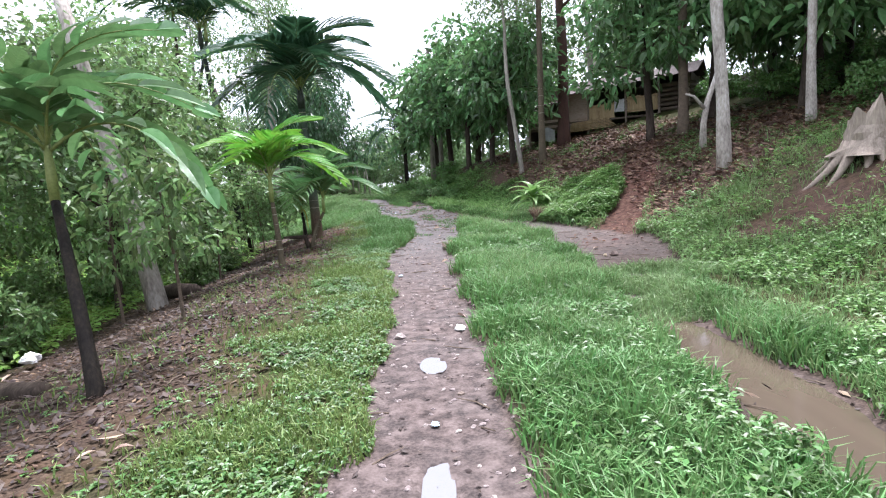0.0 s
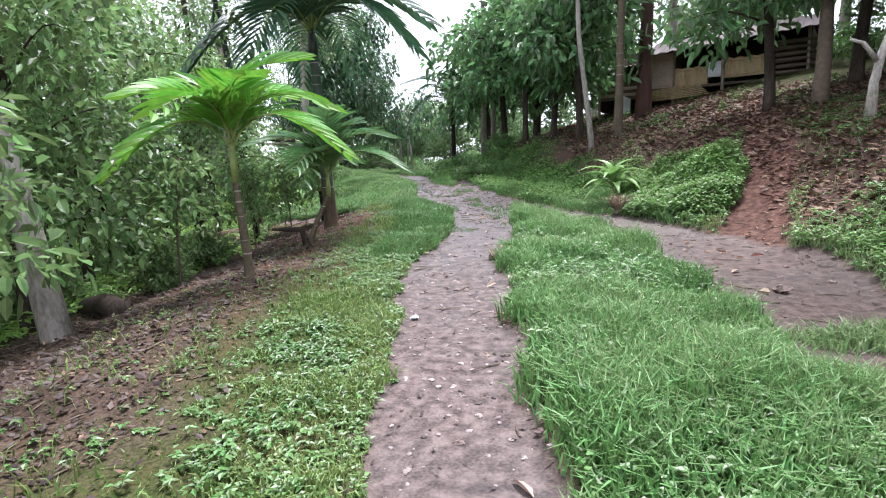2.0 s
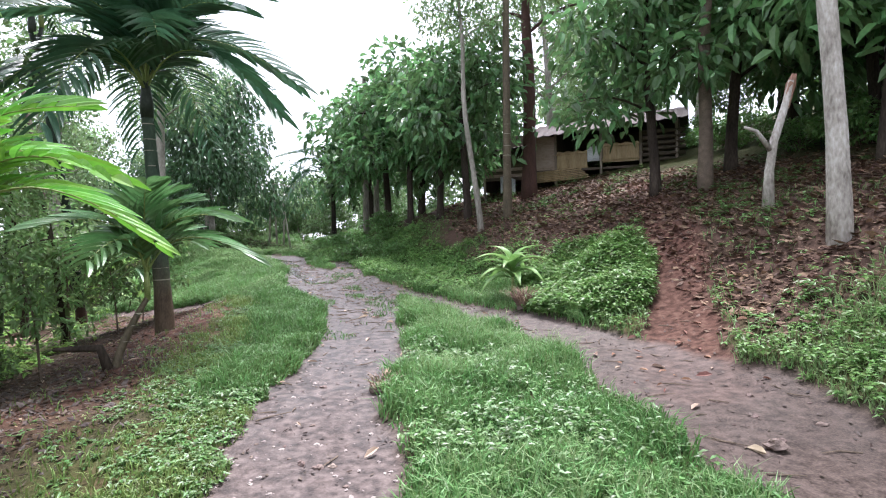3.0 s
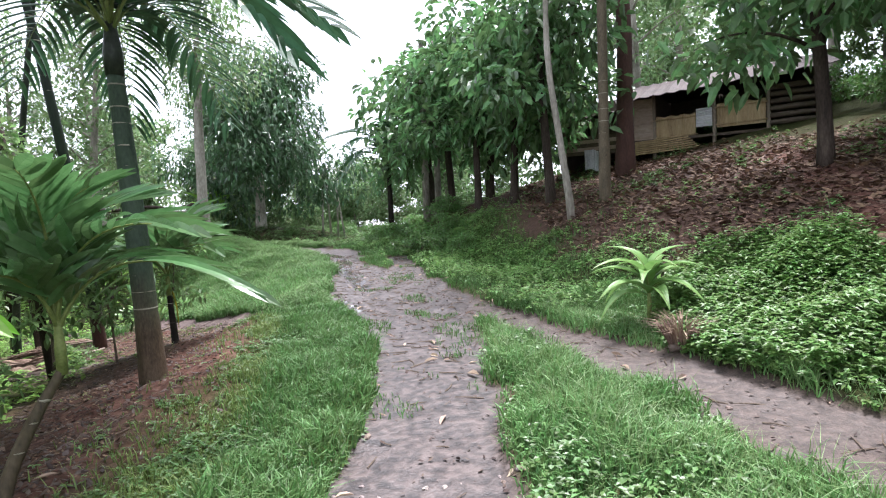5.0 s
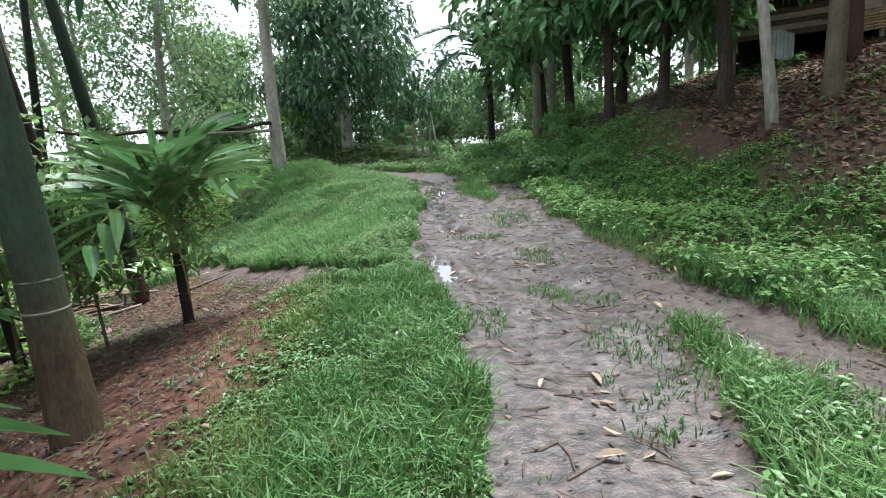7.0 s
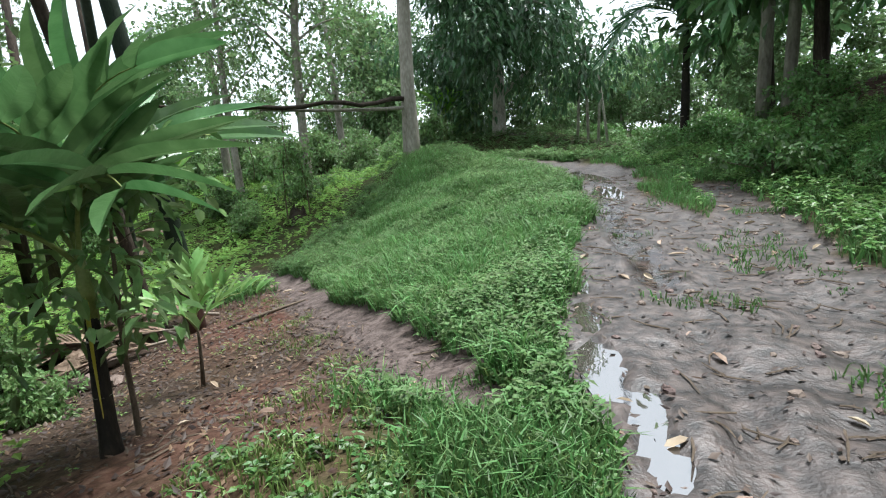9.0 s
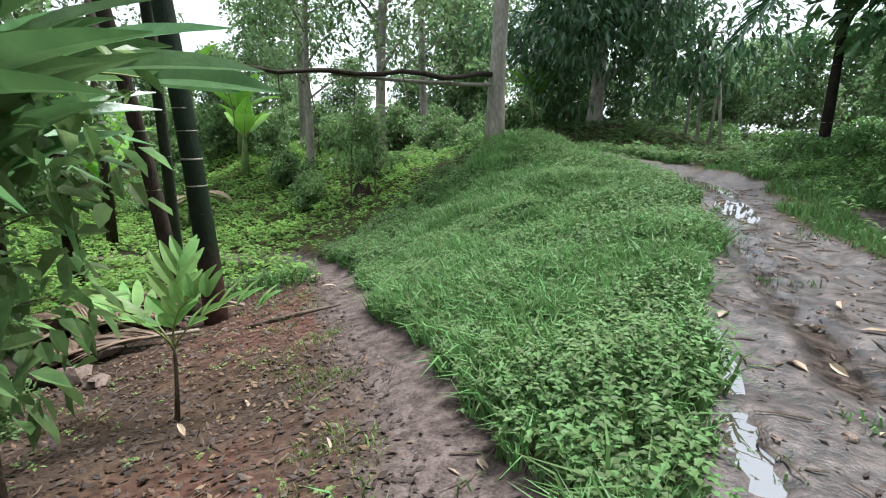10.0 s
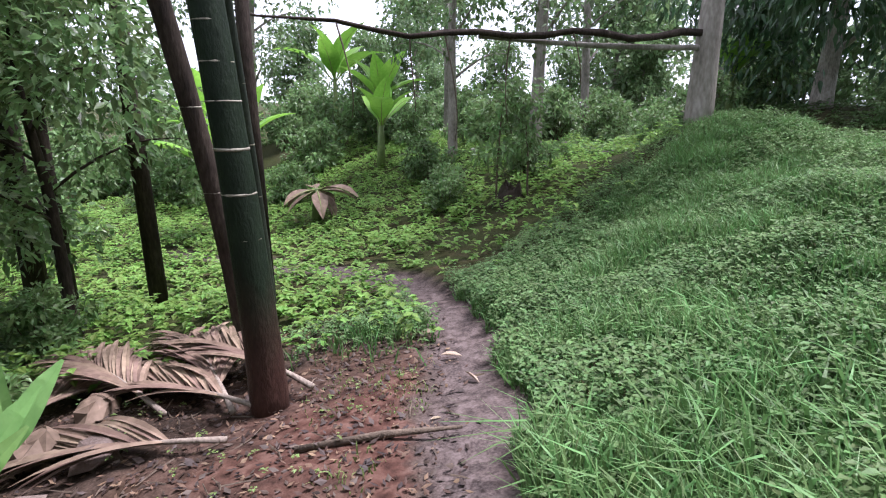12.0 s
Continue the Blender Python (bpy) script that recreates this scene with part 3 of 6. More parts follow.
def build_ground():
    xs, ys = spaced(-8.5, 6.0, 0.06, -900, 900, 1.16), spaced(1.2, 26.0, 0.08, -900, 900, 1.16)
    gx, gy = np.meshgrid(xs, ys)
    x, y = gx.ravel(), gy.ravel()
    z = ground_z(x, y)
    nx, ny = len(xs), len(ys)
    i, j = np.meshgrid(np.arange(ny - 1), np.arange(nx - 1), indexing="ij")
    f = np.stack([i * nx + j, i * nx + j + 1, (i + 1) * nx + j + 1, (i + 1) * nx + j], -1).reshape(-1, 4)
    ob = new("ground", np_mesh("ground", np.stack([x, y, z], 1), f, M_GROUND, True))
    t = trails(x, y)
    main, fork, climb, side = t
    blot = vnoise(x, y, 0.35) * 0.5 + vnoise(x, y, 0.12) * 0.3
    mud = np.maximum.reduce([1 - ramp(-0.06, 0.12, main), (1 - ramp(-0.1, 0.15, fork)) * 0.42, (1 - ramp(-0.15, 0.2, side))])
    bare = litter_zone(x, y)
    d = x - road_x(y)
    red = np.clip((np.exp(-((x + 3.6) / 1.1) ** 2 - ((y - 15.4) / 2.2) ** 2) + np.exp(-((x + 6.6) / 1.1) ** 2 - ((y - 20.9) / 1.2) ** 2) + 0.7 * np.exp(-((x + 3.2) / 1.0) ** 2 - ((y - 11.5) / 1.5) ** 2) + 0.6 * np.exp(-((x + 4.3) / 0.5) ** 2 - ((y - 18.3) / 0.7) ** 2)) * 1.3 + blot * 0.7, 0, 1)
    red = np.maximum(red * (np.minimum.reduce(t) > 0.1), 0.75 * (1 - ramp(-0.1, 0.25, climb)) + 0.3 * bare * (d > 0))
    green = np.clip(1 - bare + blot * 0.6, 0, 1) * ramp(0.0, 0.2, np.minimum.reduce(t))
    wet = np.clip(np.maximum(1 - ramp(-0.06, 0.12, main), 0.7 * (1 - ramp(-0.1, 0.15, fork))) * (0.25 + 0.75 * ramp(7, 14, y) + 0.3 * blot), 0, 1)
    film = (1 - ramp(0.05, 0.26, away(FILM, x, y)[0] + 0.1 * vnoise(x, y, 0.35) + 0.07 * vnoise(x, y, 0.12))) * (mud > 0.3)
    for name, val in (("film", film), ("mud", mud), ("red", red * (1 - mud)), ("green", green), ("wet", wet)):
        a = ob.data.attributes.new(name, "FLOAT", "POINT")
        a.data.foreach_set("value", np.asarray(val, np.float32))
    return tagged(ob, "damp brown soil with worn muddy trails and grass", "ground", kind="structure")


def verge(y):
    """Width of the green verge left of the road's middle."""
    return np.interp(y, [0, 8, 12, 15, 17], [1.15, 1.25, 1.5, 1.95, 2.1])


def side_y(x):
    o = np.argsort(SIDE[:, 0])
    return np.interp(x, SIDE[o, 0], SIDE[o, 1])


def litter_zone(x, y):
    """1 where the soil lies bare under leaf litter, 0 under green growth."""
    d = x - road_x(y)
    left = ramp(-0.15, 1.1, -d - verge(y) + 0.35 * vnoise(x, y, 0.6)) * (1 - ramp(4.6, 6.0, -d)) * (y < 18.5)
    below = ramp(-0.1, 0.25, side_y(x) - y) * ramp(1.9, 2.7, -d)
    left = np.where(y > 17.0, 0.0, left)
    left = np.maximum(left, below * (1 - ramp(0.1, 0.8, np.hypot((x + 5.6) / 3.6, (y - 19.4) / 3.2) - 0.7)) * ramp(16.5, 17.5, y))
    left = np.maximum(left, ramp(0.4, 1.0, -d - 1.2) * (y < 4) * 0.8)
    bank = ramp(0.0, 1.2, d - np.interp(y, [11, 14, 18, 22, 30], [3.9, 4.2, 3.5, 3.3, 4.6]) + 0.5 * vnoise(x, y, 1.3)) * (1 - ramp(9, 12, d)) * ramp(9.6, 11.6, y) * (1 - ramp(31, 36, y))
    cut = ramp(-0.2, 0.5, 1.0 - np.hypot((x - 5.3) / 1.0, (y - 8.0) / 0.9) + 0.5 * vnoise(x, y, 0.5))
    top = 0.55 * ramp(-0.3, 0.6, x - np.interp(y, [2, 8, 11], [5.6, 4.9, 5.2]) + 0.9 * vnoise(x, y, 0.9)) * (y < 11.6)
    return np.clip(np.maximum.reduce([left, bank, cut, top]), 0, 1)


def build_pools():
    names = ["puddle"] * LAST + ["muddy_pool"]
    for k, (cx, cy, rx, ry, turn) in enumerate(POOLS):
        n = 48
        th = np.linspace(0, 2 * np.pi, n, endpoint=False)
        c, s = math.cos(turn), math.sin(turn)
        grow = 1.3
        u, v = grow * rx * np.cos(th), grow * ry * np.sin(th)
        x, y = cx + u * c - v * s, cy + u * s + v * c
        rings = np.linspace(1, 0.02, 6)
        px = np.concatenate([cx + (x - cx) * r for r in rings])
        py = np.concatenate([cy + (y - cy) * r for r in rings])
        pz = height(px, py) - (0.056 if k < LAST else 0.05)
        i, j = np.meshgrid(np.arange(5), np.arange(n), indexing="ij")
        f = np.stack([i * n + j, i * n + (j + 1) % n, (i + 1) * n + (j + 1) % n, (i + 1) * n + j], -1).reshape(-1, 4)
        ob = new(names[k], np_mesh(names[k], np.stack([px, py, np.broadcast_to(pz, px.shape)], 1), f, M_WATER if k < LAST else M_MUDWATER, True))
        tagged(ob, "shallow rain puddle on the muddy track" if k < LAST else "brown rain water standing in a rutted side track", "puddle", kind="structure")


def scatter(n, x0, x1, y0, y1, density):
    x, y = RNG.uniform(x0, x1, n), RNG.uniform(y0, y1, n)
    keep = RNG.rand(n) < density(x, y)
    x, y = x[keep], y[keep]
    return np.stack([x, y, ground_z(x, y)], 1)


def outside(x, y, gap=0.06):
    return np.minimum.reduce(trails(x, y)) > gap


build_ground()
build_pools()


# ---- plants: how each kind is built ----
def curve3(a, b, c, d, n=9):
    t = np.linspace(0, 1, n)[:, None]
    a, b, c, d = (np.asarray(q, float) for q in (a, b, c, d))
    return (1 - t) ** 3 * a + 3 * (1 - t) ** 2 * t * b + 3 * (1 - t) * t * t * c + t ** 3 * d


def frond(length, rise, droop, pairs, leaflet, width, sag=0.35, spread=60, rng=None):
    """A feathered palm leaf along +x; returns stalk and leaflets."""
    rng = rng or RNG
    mid = curve3((0, 0, 0), (length * 0.35, 0, length * rise), (length * 0.75, 0, length * rise * 0.9), (length, 0, length * (rise - droop)), 14)
    stalk = tube(mid, [0.016 * length ** 0.5, 0.009, 0.003], 6)
    pieces = []
    arc = np.linspace(0.16, 0.99, pairs)
    for s in arc:
        p = np.array([np.interp(s, np.linspace(0, 1, 14), mid[:, k]) for k in range(3)])
        q = np.array([np.interp(min(s + 0.03, 1), np.linspace(0, 1, 14), mid[:, k]) for k in range(3)])
        ax = unit(q - p + np.array([1e-4, 0, 0]))
        env = math.sin(math.pi * min(1, 0.18 + 0.82 * s) ** 0.8) ** 0.6
        for sgn in (-1, 1):
            ang = radians(spread * (1.05 - 0.6 * s) + rng.uniform(-6, 6))
            d = ax * math.cos(ang) + np.array([0, sgn, 0]) * math.sin(ang) + np.array([0, 0, 0.28])
            d = unit(d)
            L = leaflet * (0.35 + 0.65 * env) * rng.uniform(0.88, 1.08)
            t = np.linspace(0, 1, 7)[:, None]
            pts = p + d * L * t + np.array([0, 0, -1.0]) * sag * L * t ** 2 * rng.uniform(0.7, 1.3)
            pieces.append(ribbon(pts, [width * 0.3, width * 0.8, width, width * 0.95, width * 0.8, width * 0.5, width * 0.05], up=(0, 0.01, 1), fold=0.2))
    return stalk, joined(pieces)


def turned(geo, rz, tilt=0.0, at=(0, 0, 0)):
    m = np.array(pose(0, 0, 0, 0, -tilt, 0).to_3x3())
    r = np.array(pose(0, 0, 0, 0, 0, rz).to_3x3())
    return geo[0] @ (r @ m).T + np.asarray(at, float), geo[1]


def ringed_trunk(parent, tall, r_low, r_top, lean, mat, ring_gap, flare=1.35, name="trunk", upper=None):
    n = 24
    t = np.linspace(-0.02, 1, n)[:, None]
    p = np.array([[0, 0, tall]]) * t + np.array([[lean[0], lean[1], 0]]) * np.clip(t, 0, 1) ** 1.4
    whole = np.interp(np.linspace(0, 1, n), np.linspace(0, 1, 5), [r_low * flare, r_low * 1.05, r_low, (r_low + r_top) / 2, r_top])
    cut = n if upper is None else max(3, int(n * min(0.5, 0.6 / tall)))
    trunk = part_np(name, tube(p[:cut], whole[:cut], 16, 0.02), mat, parent, smooth=True)
    if upper is not None:
        part_np("upper_trunk", tube(p[cut - 1:], whole[cut - 1:], 16, 0.015), upper, parent, "dark green upper trunk", smooth=True)
    z = 0.25 + ring_gap * 0.5
    while z < tall * 0.97:
        s = z / tall
        c = np.array([lean[0] * s ** 1.4, lean[1] * s ** 1.4, z])
        r = np.interp(s, [0, 0.25, 0.5, 1], [r_low * 1.12, r_low * 1.04, (r_low + r_top) * 0.52, r_top * 1.02]) + 0.002
        dz = np.array([0, 0, 0.006 + 0.004 * RNG.rand()])
        tilt = (RNG.rand(2) - 0.5) * 0.02
        k = part_np("ring_scar", tube([c - dz, c, c + dz], [r, r + 0.003, r], 16, 0.01), M_RING, trunk, smooth=True)
        z += ring_gap * RNG.uniform(0.75, 1.25)
    return trunk, p[-1]


def areca(name, x, y, tall, r, lean=(0, 0), n_fronds=8, length=1.6, leaflet=0.55, width=0.07, mat=None, leaf=None, gap=0.22, label="", turn=0.0, pairs=16, tilt0=62, z=None, droop=0.6, flare=1.35, fan=None, sag=0.35, upper=None):
    """A slim areca palm: ringed trunk, green crown shaft, feathered leaves."""
    palm = thing(name, x, y, (float(height(x, y)) - 0.05) if z is None else z, turn, label, "palm", "areca palms")
    trunk, tip = ringed_trunk(palm, tall, r, r * 0.72, lean, mat or M_ARECA_LOW, gap, flare, upper=upper)
    shaft_tall = min(0.55, 0.3 * tall + 0.12)
    part_np("crown_shaft", tube([tip - np.array([0, 0, 0.03]), tip + np.array([0, 0, shaft_tall * 0.4]), tip + np.array([0, 0, shaft_tall])], [r * 0.8, r * 0.85, r * 0.45], 12), M_STALK if leaf is not M_PALM_DARK else M_ARECA_GREEN, palm, smooth=True)
    for k in range(n_fronds):
        L = length * RNG.uniform(0.85, 1.12)
        tilt = tilt0 - 46 * (k / max(1, n_fronds - 1)) + RNG.uniform(-6, 6)
        g = frond(L, 0.22, droop * RNG.uniform(0.8, 1.25) * (0.75 + 0.5 * k / n_fronds), pairs, leaflet, width, sag)
        rz = k * 137.5 + RNG.uniform(-12, 12)
        if fan:
            rz = fan[0] + ((k * 137.5) % 360) / 360 * (fan[1] - fan[0]) - turn
        at = tip + np.array([0, 0, shaft_tall * (0.95 - 0.25 * k / n_fronds)])
        s = part_np("frond", turned(g[1], rz, tilt, at), leaf or M_PALM, palm)
        part_np("stalk", turned(g[0], rz, tilt, at), M_STALK, s, smooth=True)
    return palm


def seedling(name, x, y, stem, n, length, width, mat, label, turn=0.0):
    """A seedling with long paired leaf blades."""
    ob = thing(name, x, y, float(height(x, y)) - 0.03, turn, label, "seedling")
    tip = np.array([0.03, 0.02, stem])
    part_np("stem", tube([(0, 0, 0), (0.01, 0.02, stem * 0.5), tip, tip + np.array([0, 0, 0.12])], [0.022, 0.016, 0.012, 0.006], 8, 0.05), M_TWIG if stem > 0.2 else M_STALK, ob, smooth=True)
    for k in range(n):
        rz = k * 137.5 + RNG.uniform(-15, 15)
        e = 74 - 52 * k / n + RNG.uniform(-6, 6)
        L = length * RNG.uniform(0.8, 1.1)
        mid = curve3((0, 0, 0), (L * 0.3, 0, L * 0.12), (L * 0.75, 0, L * 0.05), (L * 0.95, 0, -L * 0.45), 10)
        blade = []
        for sgn in (-1, 1):
            for q in range(5):
                s = 0.3 + 0.66 * q / 4
                p = np.array([np.interp(s, np.linspace(0, 1, 10), mid[:, c]) for c in range(3)])
                a = radians(44 - 22 * q / 4)
                d = np.array([math.cos(a), sgn * math.sin(a), 0.12])
                ll = L * 0.5 * (1 - 0.25 * abs(q - 2) / 2)
                t = np.linspace(0, 1, 5)[:, None]
                blade.append(ribbon(p + d * ll * t + np.array([0, 0, -0.22]) * ll * t ** 2, [width * 0.4, width, width, width * 0.7, 0.01], up=(0, 0.01, 1), fold=0.15))
        lf = part_np("leaf", turned(joined(blade), rz, e, tip + np.array([0, 0, 0.06])), mat, ob)
        part_np("stalk", turned(tube(mid[:8], [0.008, 0.005, 0.003], 6), rz, e, tip + np.array([0, 0, 0.06])), M_STALK, lf, smooth=True)
    return ob


def crown_points(n, centres, radii, rng):
    """Random places in several flattened clumps, denser towards their skins."""
    c = np.asarray(centres, float)
    r = np.asarray(radii, float)
    k = rng.choice(len(c), n, p=r ** 2 / (r ** 2).sum())
    d = unit(rng.randn(n, 3))
    rad = r[k] * rng.uniform(0.35, 1.0, n) ** 0.5
    p = c[k] + d * rad[:, None] * np.array([1, 1, 0.72])
    return p, d


def broad_tree(name, tall, r, fork, spread, clumps, n_leaves, leaf, wid, leaf_mat_, bark, label, hang=0.5, lean=(0, 0), limbs=6, top=0.0, seed=1, category="tree", clump_r=(0.35, 0.6), group="", plain=False):
    """A tree: tapered trunk, limbs, and a crown of single leaves in clumps. Built at the origin."""
    rng = np.random.RandomState(seed)
    ob = thing(name, 0, 0, 0, 0, label, category, group)
    t = np.linspace(-0.03, 1, 14)[:, None]
    wob = np.stack([vnoise(t[:, 0] * 3 + seed, t[:, 0] * 0, 1.0), vnoise(t[:, 0] * 3 + seed + 9, t[:, 0] * 0 + 3, 1.0), t[:, 0] * 0], 1) * 0.035 * tall * np.clip(t, 0, 1)
    trunk_p = np.array([[0, 0, tall]]) * t + np.array([[lean[0], lean[1], 0]]) * np.clip(t, 0, 1) + wob
    part_np("trunk", tube(trunk_p, [r * 1.45, r * 1.05, r, r * 0.8, r * 0.55, r * 0.2], 12, 0.05), bark, ob, smooth=True)
    centres, radii = [], []
    for k in range(limbs):
        s = fork + (0.97 - fork) * (k + 0.5) / limbs
        p = np.array([np.interp(s, t[:, 0], trunk_p[:, c]) for c in range(3)])
        a = radians(k * 137.5 + rng.uniform(-25, 25))
        L = spread * (1.1 - 0.55 * (s - fork) / max(1e-6, 1 - fork)) * rng.uniform(0.7, 1.1)
        d = np.array([math.cos(a), math.sin(a), 0])
        e = p + d * L + np.array([0, 0, L * rng.uniform(0.15, 0.55) - hang * 0.25 * L])
        c = curve3(p, p + d * L * 0.35 + np.array([0, 0, L * 0.3]), e - d * L * 0.3 + np.array([0, 0, 0.15 * L]), e, 8)
        part_np("limb", tube(c, [r * 0.42 * (1 - 0.5 * s), r * 0.22, r * 0.07], 7, 0.04), bark, ob, smooth=True)
        for q in range(clumps):
            w = 0.45 + 0.6 * q / max(1, clumps - 1)
            pc = p + (e - p) * w + rng.uniform(-0.3, 0.3, 3) * spread * 0.5 + np.array([0, 0, rng.uniform(-0.1, 0.25) * spread])
            centres.append(pc)
            radii.append(spread * rng.uniform(*clump_r))
    if top:
        centres.append(trunk_p[-1])
        radii.append(top)
    p, d = crown_points(n_leaves, centres, radii, rng)
    along = unit(d * 0.8 + rng.randn(n_leaves, 3) * 0.7 + np.array([0, 0, -hang]))
    geo = (plain_leaves if plain else leaves)(p, along, unit(rng.randn(n_leaves, 3) * 0.5 + np.array([0, 0, 1.0])), leaf * rng.uniform(0.6, 1.15, n_leaves), wid * rng.uniform(0.7, 1.1, n_leaves), *((0.15 + 0.2 * hang,) if plain else (0.2, 0.15 + 0.2 * hang)))
    part_np("crown", geo, leaf_mat_, ob)
    return ob


def bush(name, wide, tall, n, leaf, wid, mat, label, seed=1, group="bushes"):
    """A low leafy bush on many thin stems. Built at the origin."""
    rng = np.random.RandomState(seed)
    ob = thing(name, 0, 0, 0, 0, label, "bush", group)
    centres, radii = [], []
    for k in range(16):
        a, q = k * 2.4, rng.uniform(0.15, 1.0)
        e = np.array([math.cos(a) * wide * q, math.sin(a) * wide * q, tall * rng.uniform(0.25, 1.05) * (1.1 - 0.5 * q)])
        part_np("stem", tube(curve3((0.05 * math.cos(a), 0.05 * math.sin(a), -0.1), (0.1 * math.cos(a), 0.1 * math.sin(a), tall * 0.3), e * 0.7, e, 6), [0.022, 0.012, 0.004], 6), M_TWIG, ob, smooth=True)
        centres.append(e)
        radii.append(wide * rng.uniform(0.16, 0.36))
    centres.append((0, 0, tall * 0.35))
    radii.append(wide * 0.5)
    p, d = crown_points(n, centres, radii, rng)
    p[:, 2] = np.abs(p[:, 2]) + 0.02
    along = unit(d * 0.7 + rng.randn(n, 3) * 0.7 + np.array([0, 0, -0.1]))
    part_np("leaves", plain_leaves(p, along, unit(rng.randn(n, 3) * 0.5 + np.array([0, 0, 1.0])), leaf * rng.uniform(0.6, 1.15, n), wid * rng.uniform(0.7, 1.1, n)), mat, ob)
    return ob


def banana(name, x, y, tall, n, length, label, turn=0, seed=1, z=None, leaf=None, e0=82):
    rng = np.random.RandomState(seed)
    ob = thing(name, x, y, (float(height(x, y)) - 0.05) if z is None else z, turn, label, "banana plant", "banana plants")
    part_np("stem", tube([(0, 0, 0), (0.02, 0, tall * 0.5), (0.03, 0.02, tall)], [0.14, 0.11, 0.07], 12, 0.03), M_STEM, ob, smooth=True)
    for k in range(n):
        L = length * rng.uniform(0.8, 1.1)
        e = e0 - 52 * k / n
        mid = curve3((0, 0, 0), (L * 0.35, 0, 0.05 * L), (L * 0.75, 0, 0.0), (L, 0, -L * rng.uniform(0.1, 0.35)), 12)
        rz = k * 137.5 + rng.uniform(-20, 20)
        g = ribbon(mid, [0.05, 0.08, 0.36 * L, 0.4 * L, 0.34 * L, 0.18 * L, 0.02], up=(0, 0.01, 1), fold=0.14)
        lf = part_np("leaf", turned(g, rz, e, (0.03, 0.02, tall * 0.96)), leaf or M_BANANA, ob, smooth=True)
        part_np("midrib", turned(tube(mid + np.array([0, 0, 0.004]), [0.025, 0.012, 0.003], 6), rz, e, (0.03, 0.02, tall * 0.96)), M_STALK, lf, smooth=True)
    return ob


def at_ground(x, y, turn=0.0, size=1.0, sink=0.06, tilt=0.0):
    return pose(x, y, float(height(x, y)) - sink, tilt, 0, turn) @ Matrix.Scale(size, 4)


# ---- palms beside the track ----
areca("areca_palm", -3.48, 14.8, 3.55, 0.12, (-0.12, 0.0), 16, 2.0, 0.85, 0.11, M_ARECA_TWO, M_PALM_DARK, 0.2, "mature areca palm with brown ringed trunk on red soil", pairs=26, tilt0=64, droop=0.8)
areca("areca_palm", -2.96, 9.7, 1.2, 0.05, (-0.06, 0.05), 10, 1.05, 0.52, 0.085, M_ARECA_LOW, M_PALM_YOUNG, 0.16, "young areca palm with bright green leaves beside the track", turn=25, pairs=14, tilt0=74, droop=0.75)
areca("areca_palm", -2.96, 11.92, 0.8, 0.042, (0.32, 0.22), 9, 1.05, 0.55, 0.08, M_ARECA_LOW, M_PALM, 0.16, "young leaning areca palm with a forked dead base", turn=10, pairs=14, tilt0=80, droop=0.6)
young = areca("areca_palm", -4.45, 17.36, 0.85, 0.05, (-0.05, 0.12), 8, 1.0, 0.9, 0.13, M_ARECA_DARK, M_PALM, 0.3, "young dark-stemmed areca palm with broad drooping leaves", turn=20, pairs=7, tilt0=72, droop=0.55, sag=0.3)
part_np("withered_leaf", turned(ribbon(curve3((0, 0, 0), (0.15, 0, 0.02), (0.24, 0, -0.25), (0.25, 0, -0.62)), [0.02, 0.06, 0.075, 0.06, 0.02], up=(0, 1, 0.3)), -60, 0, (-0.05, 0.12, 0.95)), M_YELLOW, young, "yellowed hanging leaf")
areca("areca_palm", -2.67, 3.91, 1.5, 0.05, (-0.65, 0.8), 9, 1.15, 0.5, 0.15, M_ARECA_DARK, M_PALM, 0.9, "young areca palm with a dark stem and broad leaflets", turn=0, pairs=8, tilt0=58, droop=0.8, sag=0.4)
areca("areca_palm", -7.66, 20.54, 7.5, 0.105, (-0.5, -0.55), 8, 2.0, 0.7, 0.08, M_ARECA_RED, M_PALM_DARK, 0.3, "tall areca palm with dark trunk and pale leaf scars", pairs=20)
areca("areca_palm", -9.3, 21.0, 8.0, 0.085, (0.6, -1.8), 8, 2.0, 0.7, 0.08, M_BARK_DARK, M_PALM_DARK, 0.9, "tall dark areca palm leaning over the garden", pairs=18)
areca("areca_palm", -10.4, 21.7, 8.0, 0.07, (2.4, -1.6), 8, 2.0, 0.7, 0.08, M_ARECA_GREEN, M_PALM, 0.5, "tall green areca palm in a clump", pairs=18)
areca("areca_palm", -2.17, 33.3, 3.0, 0.12, (0, 0), 13, 2.3, 0.8, 0.09, M_ARECA_DARK, M_PALM_DARK, 0.5, "dark bushy palm where the track bends", pairs=18)
areca("areca_palm", 3.9, 21.6, 9.0, 0.11, (0.1, 0.0), 7, 2.0, 0.7, 0.06, M_ARECA_LOW, M_PALM, 0.3, "tall areca palm with pale rings in front of the hut", pairs=16)
seedling("palm_seedling", -5.47, 18.8, 0.5, 5, 0.7, 0.075, M_SEEDLING, "pale green palm seedling with a thin brown stem")


